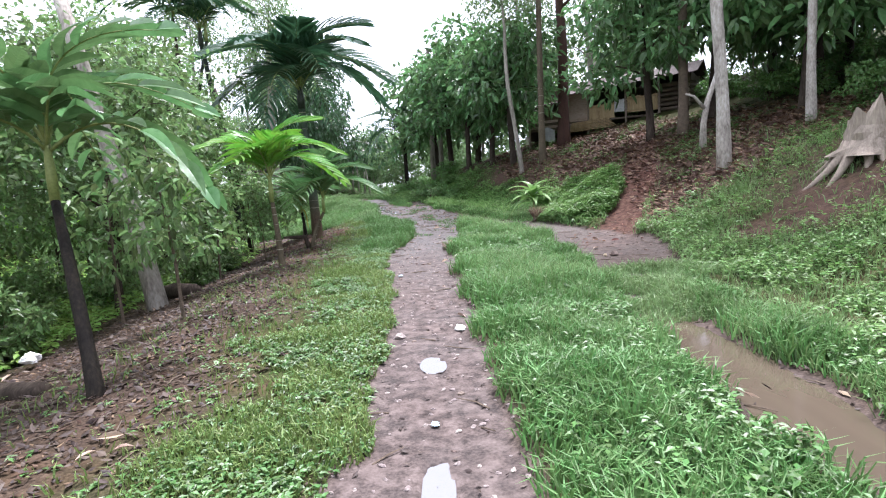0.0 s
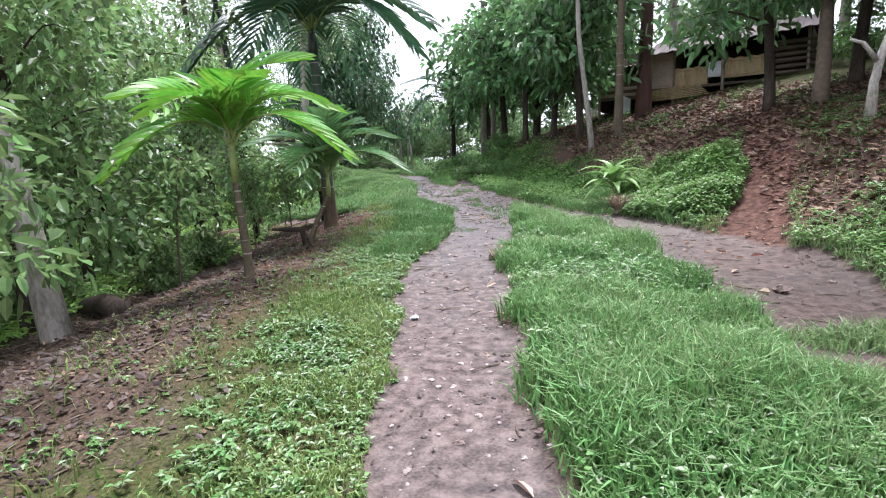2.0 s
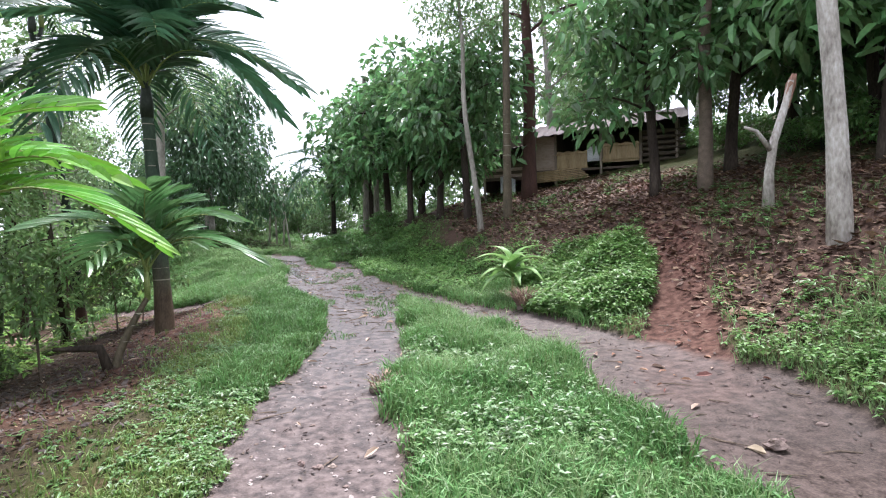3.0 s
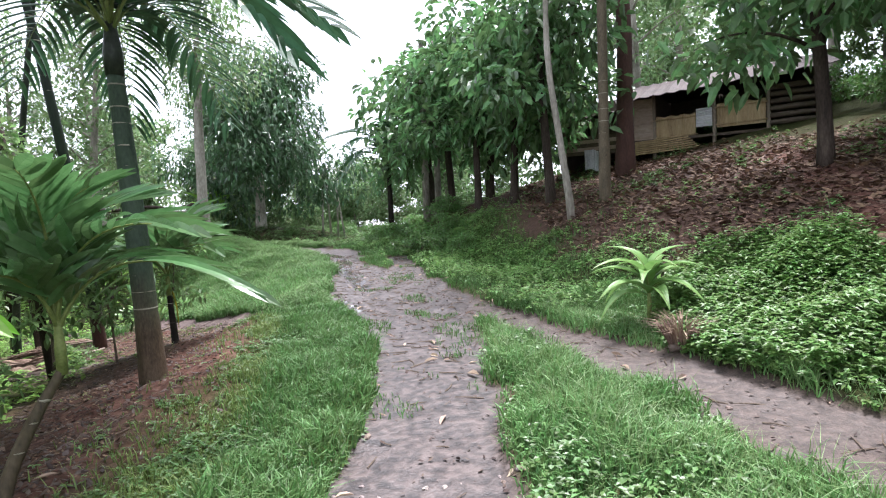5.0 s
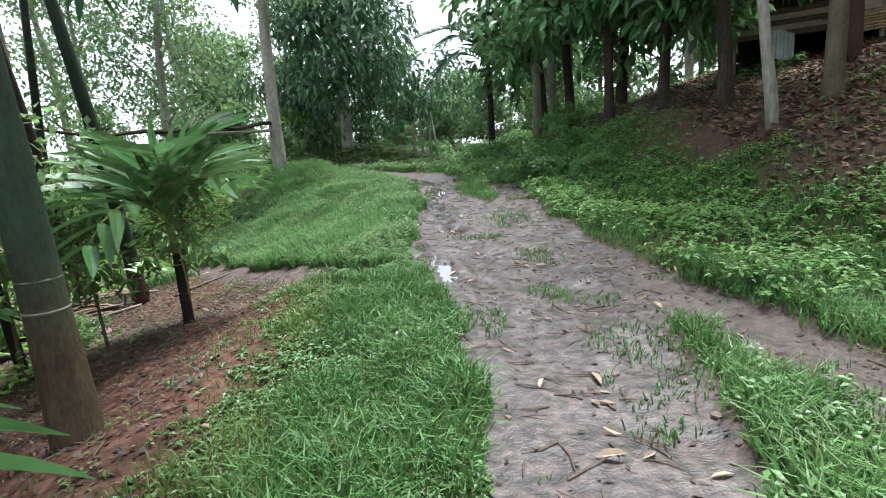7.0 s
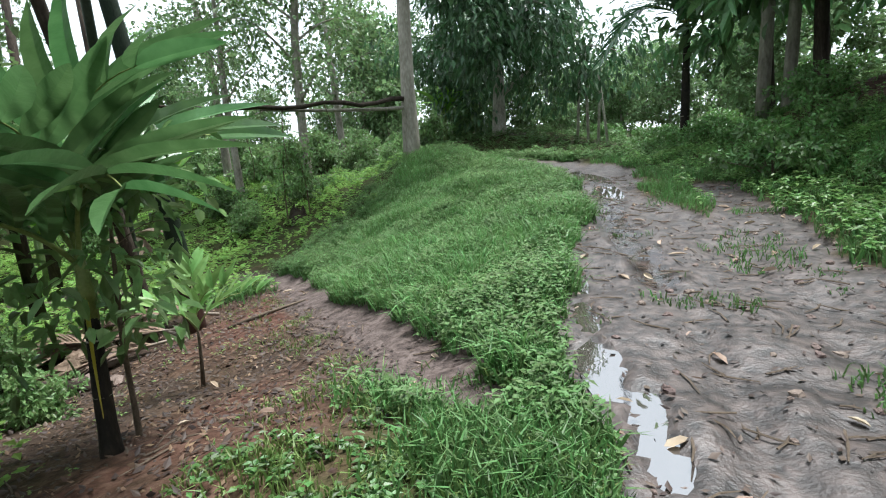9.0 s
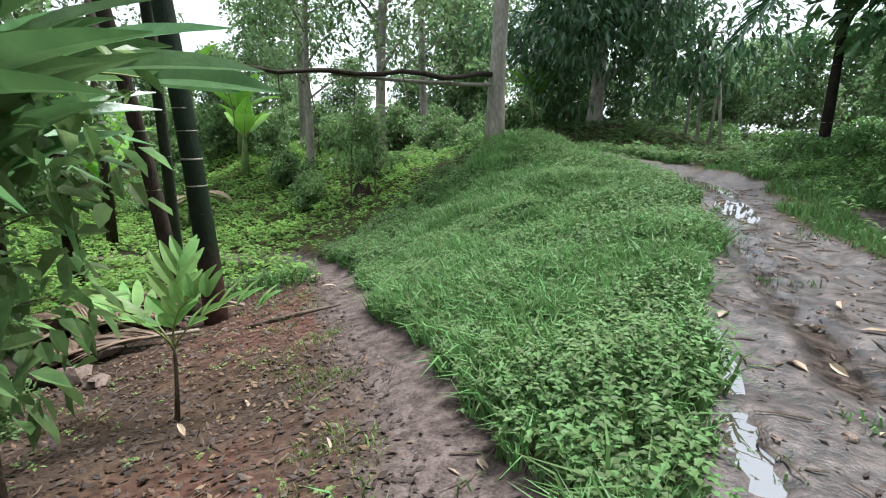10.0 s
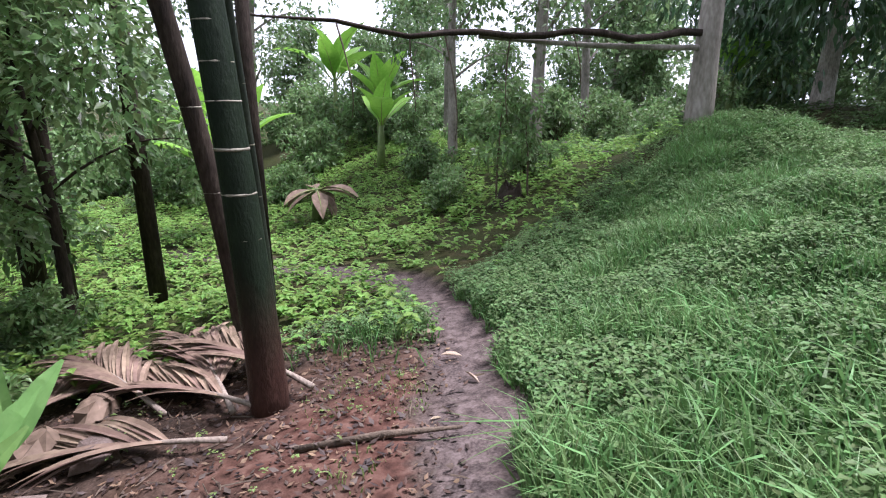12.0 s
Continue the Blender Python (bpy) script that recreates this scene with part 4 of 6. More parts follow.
def rosette(name, x, y, stem, n, length, width, mat, label):
    """A leafy plant: a short stem and long arching strap leaves."""
    ob = thing(name, x, y, float(height(x, y)) - 0.03, 0, label, "plant")
    part_np("stem", tube([(0, 0, 0), (0.01, 0, stem * 0.5), (0, 0.01, stem)], [0.035, 0.03, 0.02], 8, 0.05), M_STALK, ob, smooth=True)
    for k in range(n):
        L = length * RNG.uniform(0.8, 1.15)
        e = 66 - 62 * k / n + RNG.uniform(-6, 6)
        mid = curve3((0, 0, 0), (L * 0.32, 0, L * 0.12), (L * 0.72, 0, L * 0.05), (L * 0.92, 0, -L * RNG.uniform(0.45, 0.7)), 12)
        at = (0, 0, stem * (0.95 - 0.3 * k / n))
        rz = k * 137.5 + RNG.uniform(-15, 15)
        blade = part_np("leaf", turned(ribbon(mid, [0.025, width * 0.7, width, width * 0.95, width * 0.7, width * 0.35, 0.008], up=(0, 0.01, 1), fold=0.18), rz, e, at), mat, ob, smooth=True)
        part_np("midrib", turned(tube(mid + np.array([0, 0, 0.003]), [0.008, 0.005, 0.002], 6), rz, e, at), M_STALK, blade, smooth=True)
    return ob


rosette("leafy_plant", 2.45, 15.25, 0.62, 18, 0.72, 0.2, M_SEEDLING, "light green plant with arching strap leaves among the weeds")

# ---- trees ----
cacao = broad_tree("cacao_tree", 4.6, 0.1, 0.36, 1.75, 4, 2000, 0.33, 0.15, M_CACAO, M_BARK_DARK, "cacao tree with dark trunk and large drooping leaves", 0.35, (0.15, 0), 8, 0.9, 3, group="cacao trees")
cacao.matrix_basis = at_ground(2.32, 25.6, 20, 1.1)
for x, y, turn, size in ((3.04, 23.7, 100, 1.05), (0.5, 29.6, 200, 1.15), (1.9, 29.0, 300, 1.2), (1.3, 26.9, 60, 1.0), (6.9, 18.4, 150, 1.0), (9.6, 14.8, 250, 1.1), (8.9, 18.4, 330, 1.15), (10.9, 12.2, 80, 1.1), (12.5, 15.5, 10, 1.2), (-0.2, 32.0, 130, 1.2), (13.5, 12.0, 140, 1.3), (11.4, 19.4, 222, 1.2), (12.2, 6.5, 300, 1.2), (14.8, 9.2, 60, 1.3), (11.2, 16.6, 100, 1.05), (13.6, 18.8, 20, 1.15), (15.2, 21.6, 200, 1.2), (12.6, 21.4, 300, 1.1)):
    copy_thing(cacao, at_ground(x, y, turn, size))

pale = broad_tree("pale_tree", 11, 0.115, 0.72, 2.2, 4, 3000, 0.2, 0.1, M_CANOPY, M_BARK_PALE, "tall tree with a pale lichen-spotted trunk on the bank", 0.3, (-0.25, 0.3), 6, 1.2, 5, plain=True)
pale.matrix_basis = at_ground(6.05, 11.95, 0)
copy_thing(pale, at_ground(8.4, 12.7, 100, 0.75))
thin = broad_tree("thin_tree", 9, 0.075, 0.6, 1.3, 4, 3000, 0.17, 0.08, M_CANOPY, M_BARK_GREY, "thin grey-barked tree on the bank", 0.3, (-0.9, 0.2), 6, 0.9, 6, plain=True)
thin.matrix_basis = at_ground(3.1, 21.6, 0)
dark = broad_tree("dark_tree", 10, 0.22, 0.55, 2.6, 4, 6500, 0.2, 0.1, M_CANOPY, M_BARK_RED, "large tree with a dark reddish trunk beside the hut", 0.3, (0.1, 0.2), 8, 1.6, 8, plain=True)
dark.matrix_basis = at_ground(5.35, 24.4, 0)
brown = broad_tree("brown_tree", 9, 0.13, 0.55, 2.2, 4, 4500, 0.2, 0.1, M_CANOPY, M_TWIG, "brown-trunked tree on the littered bank", 0.3, (0.1, 0.2), 8, 1.4, 9, plain=True)
brown.matrix_basis = at_ground(7.4, 17.1, 0)

shrub = broad_tree("small_leaved_tree", 4.4, 0.06, 0.22, 1.9, 5, 8200, 0.14, 0.072, M_SHRUB, M_BARK_DARK, "bushy small-leaved tree in the garden below the track", 0.15, (0.1, 0.1), 10, 1.0, 11, group="garden trees", clump_r=(0.24, 0.42), plain=True)
shrub.matrix_basis = at_ground(-5.9, 9.6, 0, 1.05)
for x, y, turn, size in ((-7.4, 12.6, 70, 1.25), (-6.9, 15.8, 140, 0.95), (-8.6, 8.2, 200, 1.2), (-10.0, 16.6, 260, 1.3), (-11.5, 11.5, 320, 1.4), (-13.0, 18.2, 30, 1.2), (-7.6, 5.0, 100, 1.1), (-14.5, 15, 40, 1.5), (-10.5, 4.5, 300, 1.4), (-11.6, 19.8, 200, 0.95)):
    copy_thing(shrub, at_ground(x, y, turn, size))

tall = broad_tree("forest_tree", 12, 0.15, 0.22, 2.7, 5, 4300, 0.25, 0.135, M_CANOPY, M_BARK_GREY, "tall grey-trunked tree with an open leafy crown", 0.2, (0.3, 0.1), 13, 1.6, 21, group="forest trees", clump_r=(0.24, 0.44), plain=True)
tall.matrix_basis = at_ground(-13.2, 29.9, 0, 0.9)
for x, y, turn, size in ((-15.7, 29.4, 90, 0.8), (-20, 33, 200, 1.1), (-21, 20, 300, 1.0), (-26, 28, 20, 1.1), (-19, 40, 120, 1.2), (-24, 13, 60, 1.2), (-18, 9, 160, 1.1), (-16, 46, 10, 1.0), (9, 33, 80, 1.2), (14, 28, 210, 1.2), (17, 21, 300, 1.2), (16, 15, 30, 1.1), (6, 38, 140, 1.1), (19, 9, 250, 1.2), (13, 38, 190, 1.3), (-17, 2, 75, 1.1), (20, 14, 10, 1.2), (23, 20, 100, 1.3), (22, 6, 200, 1.2), (17, 4, 300, 1.1)):
    copy_thing(tall, at_ground(x, y, turn, size))

durian = broad_tree("dark_leaved_tree", 8, 0.22, 0.14, 4.0, 6, 20000, 0.32, 0.14, M_DARKLEAF, M_BARK_PALE, "broad dark-leaved tree with a grey trunk on the grassy rise", 0.8, (0.1, 0), 15, 1.8, 31, clump_r=(0.28, 0.46), plain=True)
durian.matrix_basis = at_ground(-9.5, 38.0, 0, 1.05)
rise = broad_tree("grey_tree", 10, 0.17, 0.5, 2.4, 4, 5000, 0.2, 0.1, M_CANOPY, M_BARK_GREY, "straight grey-trunked tree on the grassy rise", 0.4, (0.1, 0.1), 8, 1.2, 41, plain=True)
rise.matrix_basis = at_ground(-8.6, 28.65, 0)

far = broad_tree("far_tree", 9, 0.16, 0.1, 3.0, 6, 5000, 0.45, 0.27, M_FAR, M_BARK_GREY, "leafy tree at the end of the track", 0.15, (0.2, 0.1), 14, 2.0, 51, group="far trees", clump_r=(0.24, 0.44), plain=True)
far.matrix_basis = at_ground(-12, 56, 0, 0.9)
for x, y, turn, size in ((-6, 60, 40, 0.8), (-1, 57, 90, 0.85), (4, 52, 140, 1.0), (9, 47, 180, 1.1), (-18, 54, 220, 1.0), (-24, 50, 260, 1.2), (-9, 66, 20, 0.9), (1, 66, 60, 0.9), (-40, 16, 150, 1.3), (-35, 6, 200, 1.2), (15, 45, 250, 1.3), (-3.5, 47, 290, 0.6), (0.5, 43, 330, 0.65), (-28, 60, 60, 1.4), (-44, 50, 10, 1.4), (-7.5, 49, 200, 0.55)):
    copy_thing(far, at_ground(x, y, turn, size))

for k in range(17):
    a, r = radians(4 + 6.6 * k), 29 + 8 * ((k * 7) % 5) / 4
    copy_thing(far, at_ground(-4 - r * math.sin(a), 19 + r * math.cos(a), k * 83, 0.46 + 0.2 * ((k * 3) % 7) / 6))
for x, y, turn, size in ((15.0, 27.0, 15, 0.5), (19.0, 25.0, 110, 0.55), (12.5, 31, 200, 0.6)):
    copy_thing(far, at_ground(x, y, turn, size))

low = bush("bush", 1.2, 1.3, 2000, 0.16, 0.085, M_WEED, "leafy bush in the undergrowth", 61)
low.matrix_basis = at_ground(-0.6, 25.2, 0, 0.7)
for x, y, turn, size in ((0.2, 26.6, 60, 0.8), (-0.9, 27.6, 140, 0.75), (0.6, 23.8, 200, 0.55), (-1.6, 29.8, 250, 0.8), (0.2, 28.2, 320, 0.9), (-2.4, 31.6, 20, 0.8), (-3.2, 34.6, 80, 1.0), (-1.2, 36, 130, 1.2), (1.5, 34, 190, 1.3), (-5.6, 40, 30, 1.0), (-3, 41, 100, 1.2), (-8, 44, 160, 1.2), (-12, 43, 220, 1.3), (-15.5, 41, 280, 1.3), (-20, 45, 340, 1.5), (8.6, 27.5, 40, 1.0), (12.5, 25.5, 90, 1.2), (11, 30, 150, 1.4), (13, 21, 210, 1.2), (6, 31, 270, 1.4), (9.8, 12.6, 10, 1.0), (11.2, 14.2, 70, 1.3), (12.4, 10.6, 130, 1.4), (13.6, 14.0, 190, 1.5), (11.0, 16.8, 250, 1.2), (10.2, 9.2, 310, 1.1), (14.5, 17.5, 20, 1.6), (13.5, 7.5, 80, 1.6), (16, 12, 140, 1.8), (11.6, 22.4, 200, 1.3), (-3.8, 38.2, 60, 0.7), (-7.6, 36.4, 100, 0.5), (-13, 40.5, 20, 1.4), (12.2, 18.0, 30, 1.4), (14.6, 20.0, 130, 1.6), (16.5, 23.5, 230, 1.8), (10.8, 18.4, 330, 1.0)):
    copy_thing(low, at_ground(x, y, turn, size))
lit = bush("bush", 1.2, 1.4, 2000, 0.19, 0.095, M_SHRUB, "light green bush in the garden below the track", 67, "garden bushes")
lit.matrix_basis = at_ground(-6.0, 7.0, 0, 0.7)
for x, y, turn, size in ((-5.2, 11.4, 60, 0.75), (-6.6, 10.6, 140, 1.0), (-5.6, 13.6, 200, 0.7), (-6.6, 18.0, 250, 0.5), (-8.2, 14.6, 320, 1.0), (-9.0, 18.8, 20, 0.7), (-11.0, 19.4, 80, 0.8), (-10, 13.2, 130, 1.2), (-6.4, 5.6, 190, 1.0), (-5.4, 4.2, 30, 0.8), (-8.5, 10.4, 100, 1.1), (-12.5, 26.4, 160, 0.8), (-11.8, 28.0, 220, 0.9), (-14.6, 27.6, 280, 1.0), (-16.6, 31.5, 340, 1.3), (-18.5, 25.8, 40, 1.1), (-21, 28, 90, 1.5), (-22, 23.5, 150, 1.4), (-18, 20, 210, 1.3), (-16.5, 17, 270, 1.2), (-24, 33, 10, 1.6), (-14, 34, 70, 1.2), (-18, 36, 110, 1.4), (-10.4, 30.6, 170, 0.8), (-26, 22, 230, 1.6), (-21, 15, 290, 1.5), (-12.6, 8, 350, 1.3), (-24, 37, 20, 1.7), (-28, 31, 120, 1.9), (-21.5, 39, 220, 1.6), (-27, 26, 300, 1.8), (-19, 30.5, 60, 1.2), (-33, 34, 10, 2.2), (-31, 28, 80, 2.0), (-35, 23, 150, 2.3), (-29, 41, 230, 2.3), (-24, 45, 300, 2.2), (-36, 40, 30, 2.6)):
    copy_thing(lit, at_ground(x, y, turn, size))
for k in range(20):
    a, r = radians(20 + 4.5 * k), 21 + 6 * ((k * 5) % 4) / 3
    copy_thing(lit, at_ground(-4 - r * math.sin(a), 19 + r * math.cos(a), k * 61, 1.5 + 0.6 * ((k * 3) % 5) / 4))

for x, y, tall_, n, L, turn in ((-17.6, 28.3, 1.3, 7, 1.6, 0), (-16.2, 23.3, 1.4, 7, 2.0, 150), (-19.5, 24.9, 1.8, 7, 2.1, 120), (-21.9, 24.7, 2.0, 7, 2.2, 200), (-20.4, 30.2, 1.6, 7, 1.9, 310), (-23, 30, 2.4, 7, 2.3, 260), (-12.4, 38.8, 1.4, 7, 1.9, 30)):
    banana("banana_plant", x, y, tall_, n, L, "young banana plant with broad bright green leaves", turn, int(turn) + 2)


banana("banana_plant", -15.4, 25.0, 0.9, 9, 1.0, "withered banana plant with hanging brown leaves", 15, 77, leaf=M_DRY_FROND, e0=10)
sapling = broad_tree("sapling", 2.3, 0.02, 0.3, 0.6, 3, 420, 0.17, 0.075, M_SHRUB, M_TWIG, "thin sapling with glossy green leaves", 0.4, (-0.15, 0.05), 8, 0.35, 71, "sapling", (0.35, 0.6), "saplings")
sapling.matrix_basis = at_ground(-3.26, 6.55, 0, 0.95)
for x, y, turn, size in ((-4.6, 17.62, 200, 0.85), (-5.2, 17.0, 40, 0.8), (-5.9, 16.6, 300, 1.0), (-4.3, 12.9, 40, 0.8), (-4.9, 8.0, 130, 1.0), (-4.6, 10.9, 240, 0.9), (-10.6, 26.7, 20, 0.9), (-11.1, 26.4, 170, 1.0)):
    copy_thing(sapling, at_ground(x, y, turn, size))


# ---- grass and weeds ----
def grass_patch(name, n, region, density, tall, width, bend, mat, label):
    p = scatter(n, *region, density)
    m = len(p)
    k = 0.75 + 0.5 * vnoise(p[:, 0], p[:, 1], 0.5)
    h = tall * k * RNG.uniform(0.55, 1.2, m)
    th = RNG.rand(m) * 2 * np.pi
    lean = np.stack([np.cos(th), np.sin(th), np.zeros(m)], 1) * (h * bend * RNG.uniform(0.2, 1.1, m))[:, None]
    ob = new(name, np_mesh(name, *blades(p - np.array([0, 0, 0.01]), lean, h, width * RNG.uniform(0.6, 1.2, m)), mat))
    return tagged(ob, label, "grass", kind="stuff")


def weed_patch(name, n, region, density, low, high, leaf, mat, label, bunch=6):
    p = scatter(n, *region, density)
    hz = (low + (high - low) * RNG.rand(len(p))) * (0.8 + 0.5 * vnoise(p[:, 0], p[:, 1], 0.7))
    c = np.repeat(p, bunch, 0)
    th = RNG.rand(len(c)) * 2 * np.pi
    c[:, 2] += np.repeat(hz, bunch) * RNG.uniform(0.55, 1.0, len(c))
    c[:, :2] += RNG.randn(len(c), 2) * 0.012
    along = np.stack([np.cos(th), np.sin(th), RNG.uniform(-0.25, 0.45, len(c))], 1)
    g = plain_leaves(c, along, np.array([0, 0, 1.0]), leaf * RNG.uniform(0.6, 1.2, len(c)), leaf * 0.6 * RNG.uniform(0.7, 1.2, len(c)), 0.25)
    ob = new(name, np_mesh(name, *g, mat))
    return tagged(ob, label, "weeds", kind="stuff")


def right_strip(x, y):
    d = x - road_x(y)
    m, f, c, s = trails(x, y)
    return (d > 0) * (m > 0.02) * (f > 0.0) * (c > 0.05) * (x < 2.9) * (0.08 + 0.92 * ramp(-0.02, 0.3, m)) * (0.15 + 0.85 * ramp(0.0, 0.3, f))


def left_strip(x, y):
    d = x - road_x(y)
    m, f, c, s = trails(x, y)
    patch = ramp(-0.35, 0.3, vnoise(x, y, 0.45) + 0.6 * vnoise(x, y, 0.17) + 1.7 * (verge(y) + 0.15 + d))
    return (d < 0) * (m > 0.0) * (s > 0.0) * (1 - np.where(y < 9, 0.8, 0.88) * litter_zone(x, y)) * (0.15 + 0.85 * patch)


def bank_green(x, y):
    d = x - road_x(y)
    e = np.minimum.reduce(trails(x, y))
    return (d > 0.5) * (e > 0.03) * (1 - 0.95 * litter_zone(x, y)) * (0.3 + 0.7 * ramp(-0.45, 0.2, vnoise(x, y, 0.8) + 0.5 * vnoise(x, y, 0.25)))


def rise_green(x, y):
    e = np.minimum.reduce(trails(x, y))
    return (e > 0.0) * (1 - litter_zone(x, y)) * (x < road_x(y))


grass_patch("tall_grass", 150000, (0.0, 3.0, -2.0, 17.5), right_strip, 0.24, 0.017, 0.95, M_GRASS, "lush bright green grass between the two tracks")
grass_patch("verge_grass", 185000, (-3.6, 0.0, -2.0, 18.4), left_strip, 0.13, 0.012, 0.9, M_GRASS_SHORT, "short yellowish green grass on the verge")
grass_patch("bank_grass", 95000, (2.2, 8.0, -2.0, 16.0), bank_green, 0.2, 0.014, 0.95, M_PALE_GRASS, "green grass at the foot of the bank")
grass_patch("track_side_grass", 95000, (-4.5, 4.0, 16.0, 32.0), bank_green, 0.2, 0.017, 0.8, M_GRASS, "green grass on the far side of the track")
grass_patch("pale_tall_grass", 22000, (0.2, 3.2, 4.0, 17.5), lambda x, y: right_strip(x, y) * (vnoise(x, y, 1.1) > -0.1) * ramp(0.1, 0.4, x - road_x(y) - 0.5), 0.36, 0.008, 0.9, M_PALE_GRASS, "pale feathery grass stalks in the strip")
grass_patch("rise_grass", 150000, (-8.5, -0.6, 17.8, 30.0), rise_green, 0.25, 0.016, 0.9, M_GRASS, "long grass on the rise between the trails")
grass_patch("arching_grass", 9000, (-7.0, -2.3, 18.4, 23.0), lambda x, y: rise_green(x, y) * ramp(-7.0, -5.0, x) * (0.35 + 0.65 * ramp(-0.3, 0.3, vnoise(x, y, 0.5))), 0.36, 0.02, 1.25, M_GRASS, "long arching grass blades on the near side of the rise")
grass_patch("lush_verge", 60000, (-3.2, -0.3, 10.5, 18.2), lambda x, y: left_strip(x, y) * ramp(0, 0.4, x - road_x(y) + verge(y)), 0.24, 0.015, 0.95, M_GRASS, "lush green grass on the verge beside the palms")
weed_patch("strip_weeds", 9000, (0.0, 2.9, 0.8, 17.5), lambda x, y: right_strip(x, y) * (0.25 + 0.75 * (vnoise(x, y, 0.9) > 0.1)), 0.04, 0.2, 0.055, M_WEED, "small leafy weeds in the grass")
weed_patch("verge_weeds", 30000, (-3.4, 0.0, 0.8, 18.2), lambda x, y: left_strip(x, y) * 0.8, 0.015, 0.09, 0.045, M_WEED, "low leafy weeds on the verge")
weed_patch("rise_weeds", 46000, (-9.0, -0.8, 17.8, 31.0), rise_green, 0.06, 0.28, 0.05, M_CREEPER, "creeping weeds covering the rise")
weed_patch("bank_weeds", 24000, (1.2, 8.0, 1.0, 19.0), lambda x, y: bank_green(x, y) * ramp(0.2, 0.9, x - 2.4 + 0.4 * vnoise(x, y, 1.0)), 0.05, 0.3, 0.065, M_HEAP, "leafy weeds along the foot of the bank")
weed_patch("heap_weeds", 9000, (2.2, 4.8, 12.6, 16.4), lambda x, y: (np.hypot((x - 3.5) / 1.15, (y - 14.4) / 1.7) < 1) * (trails(x, y)[2] > 0.0), 0.12, 0.42, 0.075, M_HEAP, "dense heap of leafy weeds")
weed_patch("slope_weeds", 34000, (-5.5, 5.5, 16.5, 36.0), lambda x, y: bank_green(x, y) * ramp(0.9, 2.4, x - road_x(y) + 0.5 * vnoise(x, y, 1.0)), 0.06, 0.36, 0.08, M_HEAP, "rank weeds on the slope above the track")
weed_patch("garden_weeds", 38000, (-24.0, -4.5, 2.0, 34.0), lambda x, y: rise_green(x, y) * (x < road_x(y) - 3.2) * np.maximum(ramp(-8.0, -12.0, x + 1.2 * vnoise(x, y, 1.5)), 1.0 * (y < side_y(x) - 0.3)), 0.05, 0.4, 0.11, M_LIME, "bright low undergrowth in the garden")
weed_patch("far_weeds", 12000, (-16.0, 3.0, 29.5, 50.0), lambda x, y: (np.minimum.reduce(trails(x, y)) > 0.1) * 1.0, 0.05, 0.35, 0.13, M_CREEPER, "weeds and grass beyond the bend")
grass_patch("track_tufts", 30000, (-3.2, 1.6, 13.0, 26.0), lambda x, y: (np.minimum.reduce(trails(x, y)) < 0.05) * (vnoise(x, y, 0.55) + 0.5 * vnoise(x, y, 0.2) > 0.42), 0.12, 0.013, 1.0, M_GRASS, "trampled grass tufts in the muddy track")
grass_patch("fork_tufts", 16000, (1.3, 3.4, 5.0, 7.6), lambda x, y: (trails(x, y)[1] < 0.25) * ramp(-0.2, 0.3, vnoise(x, y, 0.5) + 0.4), 0.22, 0.013, 1.0, M_PALE_GRASS, "pale grass growing over the side track")
grass_patch("side_grass", 26000, (-8.5, -2.6, 17.2, 22.6), lambda x, y: (x < road_x(y) - 1.6) * (trails(x, y)[3] > 0.0) * litter_zone(x, y) * (1 - ramp(0.3, 1.1, trails(x, y)[3])) * ramp(-0.25, 0.35, vnoise(x, y, 0.4)), 0.07, 0.011, 1.0, M_GRASS_SHORT, "sparse short grass along the side trail")
weed_patch("bank_seedlings", 3500, (3.0, 10.0, 11.0, 28.0), lambda x, y: litter_zone(x, y) * (vnoise(x, y, 1.2) > 0.15) * (np.minimum.reduce(trails(x, y)) > 0.1), 0.04, 0.3, 0.09, M_WEED, "scattered weeds on the littered bank")
weed_patch("garden_seedlings", 2600, (-9.5, -1.5, 1.0, 22.0), lambda x, y: litter_zone(x, y) * (vnoise(x, y, 0.6) > 0.2) * (x < road_x(y)) * (np.minimum.reduce(trails(x, y)) > 0.1), 0.02, 0.1, 0.03, M_GRASS_SHORT, "sparse low weeds in the garden litter")
grass_patch("rise_stalks", 16000, (-7.5, -0.8, 17.8, 29.0), lambda x, y: rise_green(x, y) * (0.3 + 0.7 * (vnoise(x, y, 0.8) > 0)), 0.34, 0.008, 1.0, M_PALE_GRASS, "pale arching grass stalks on the rise")


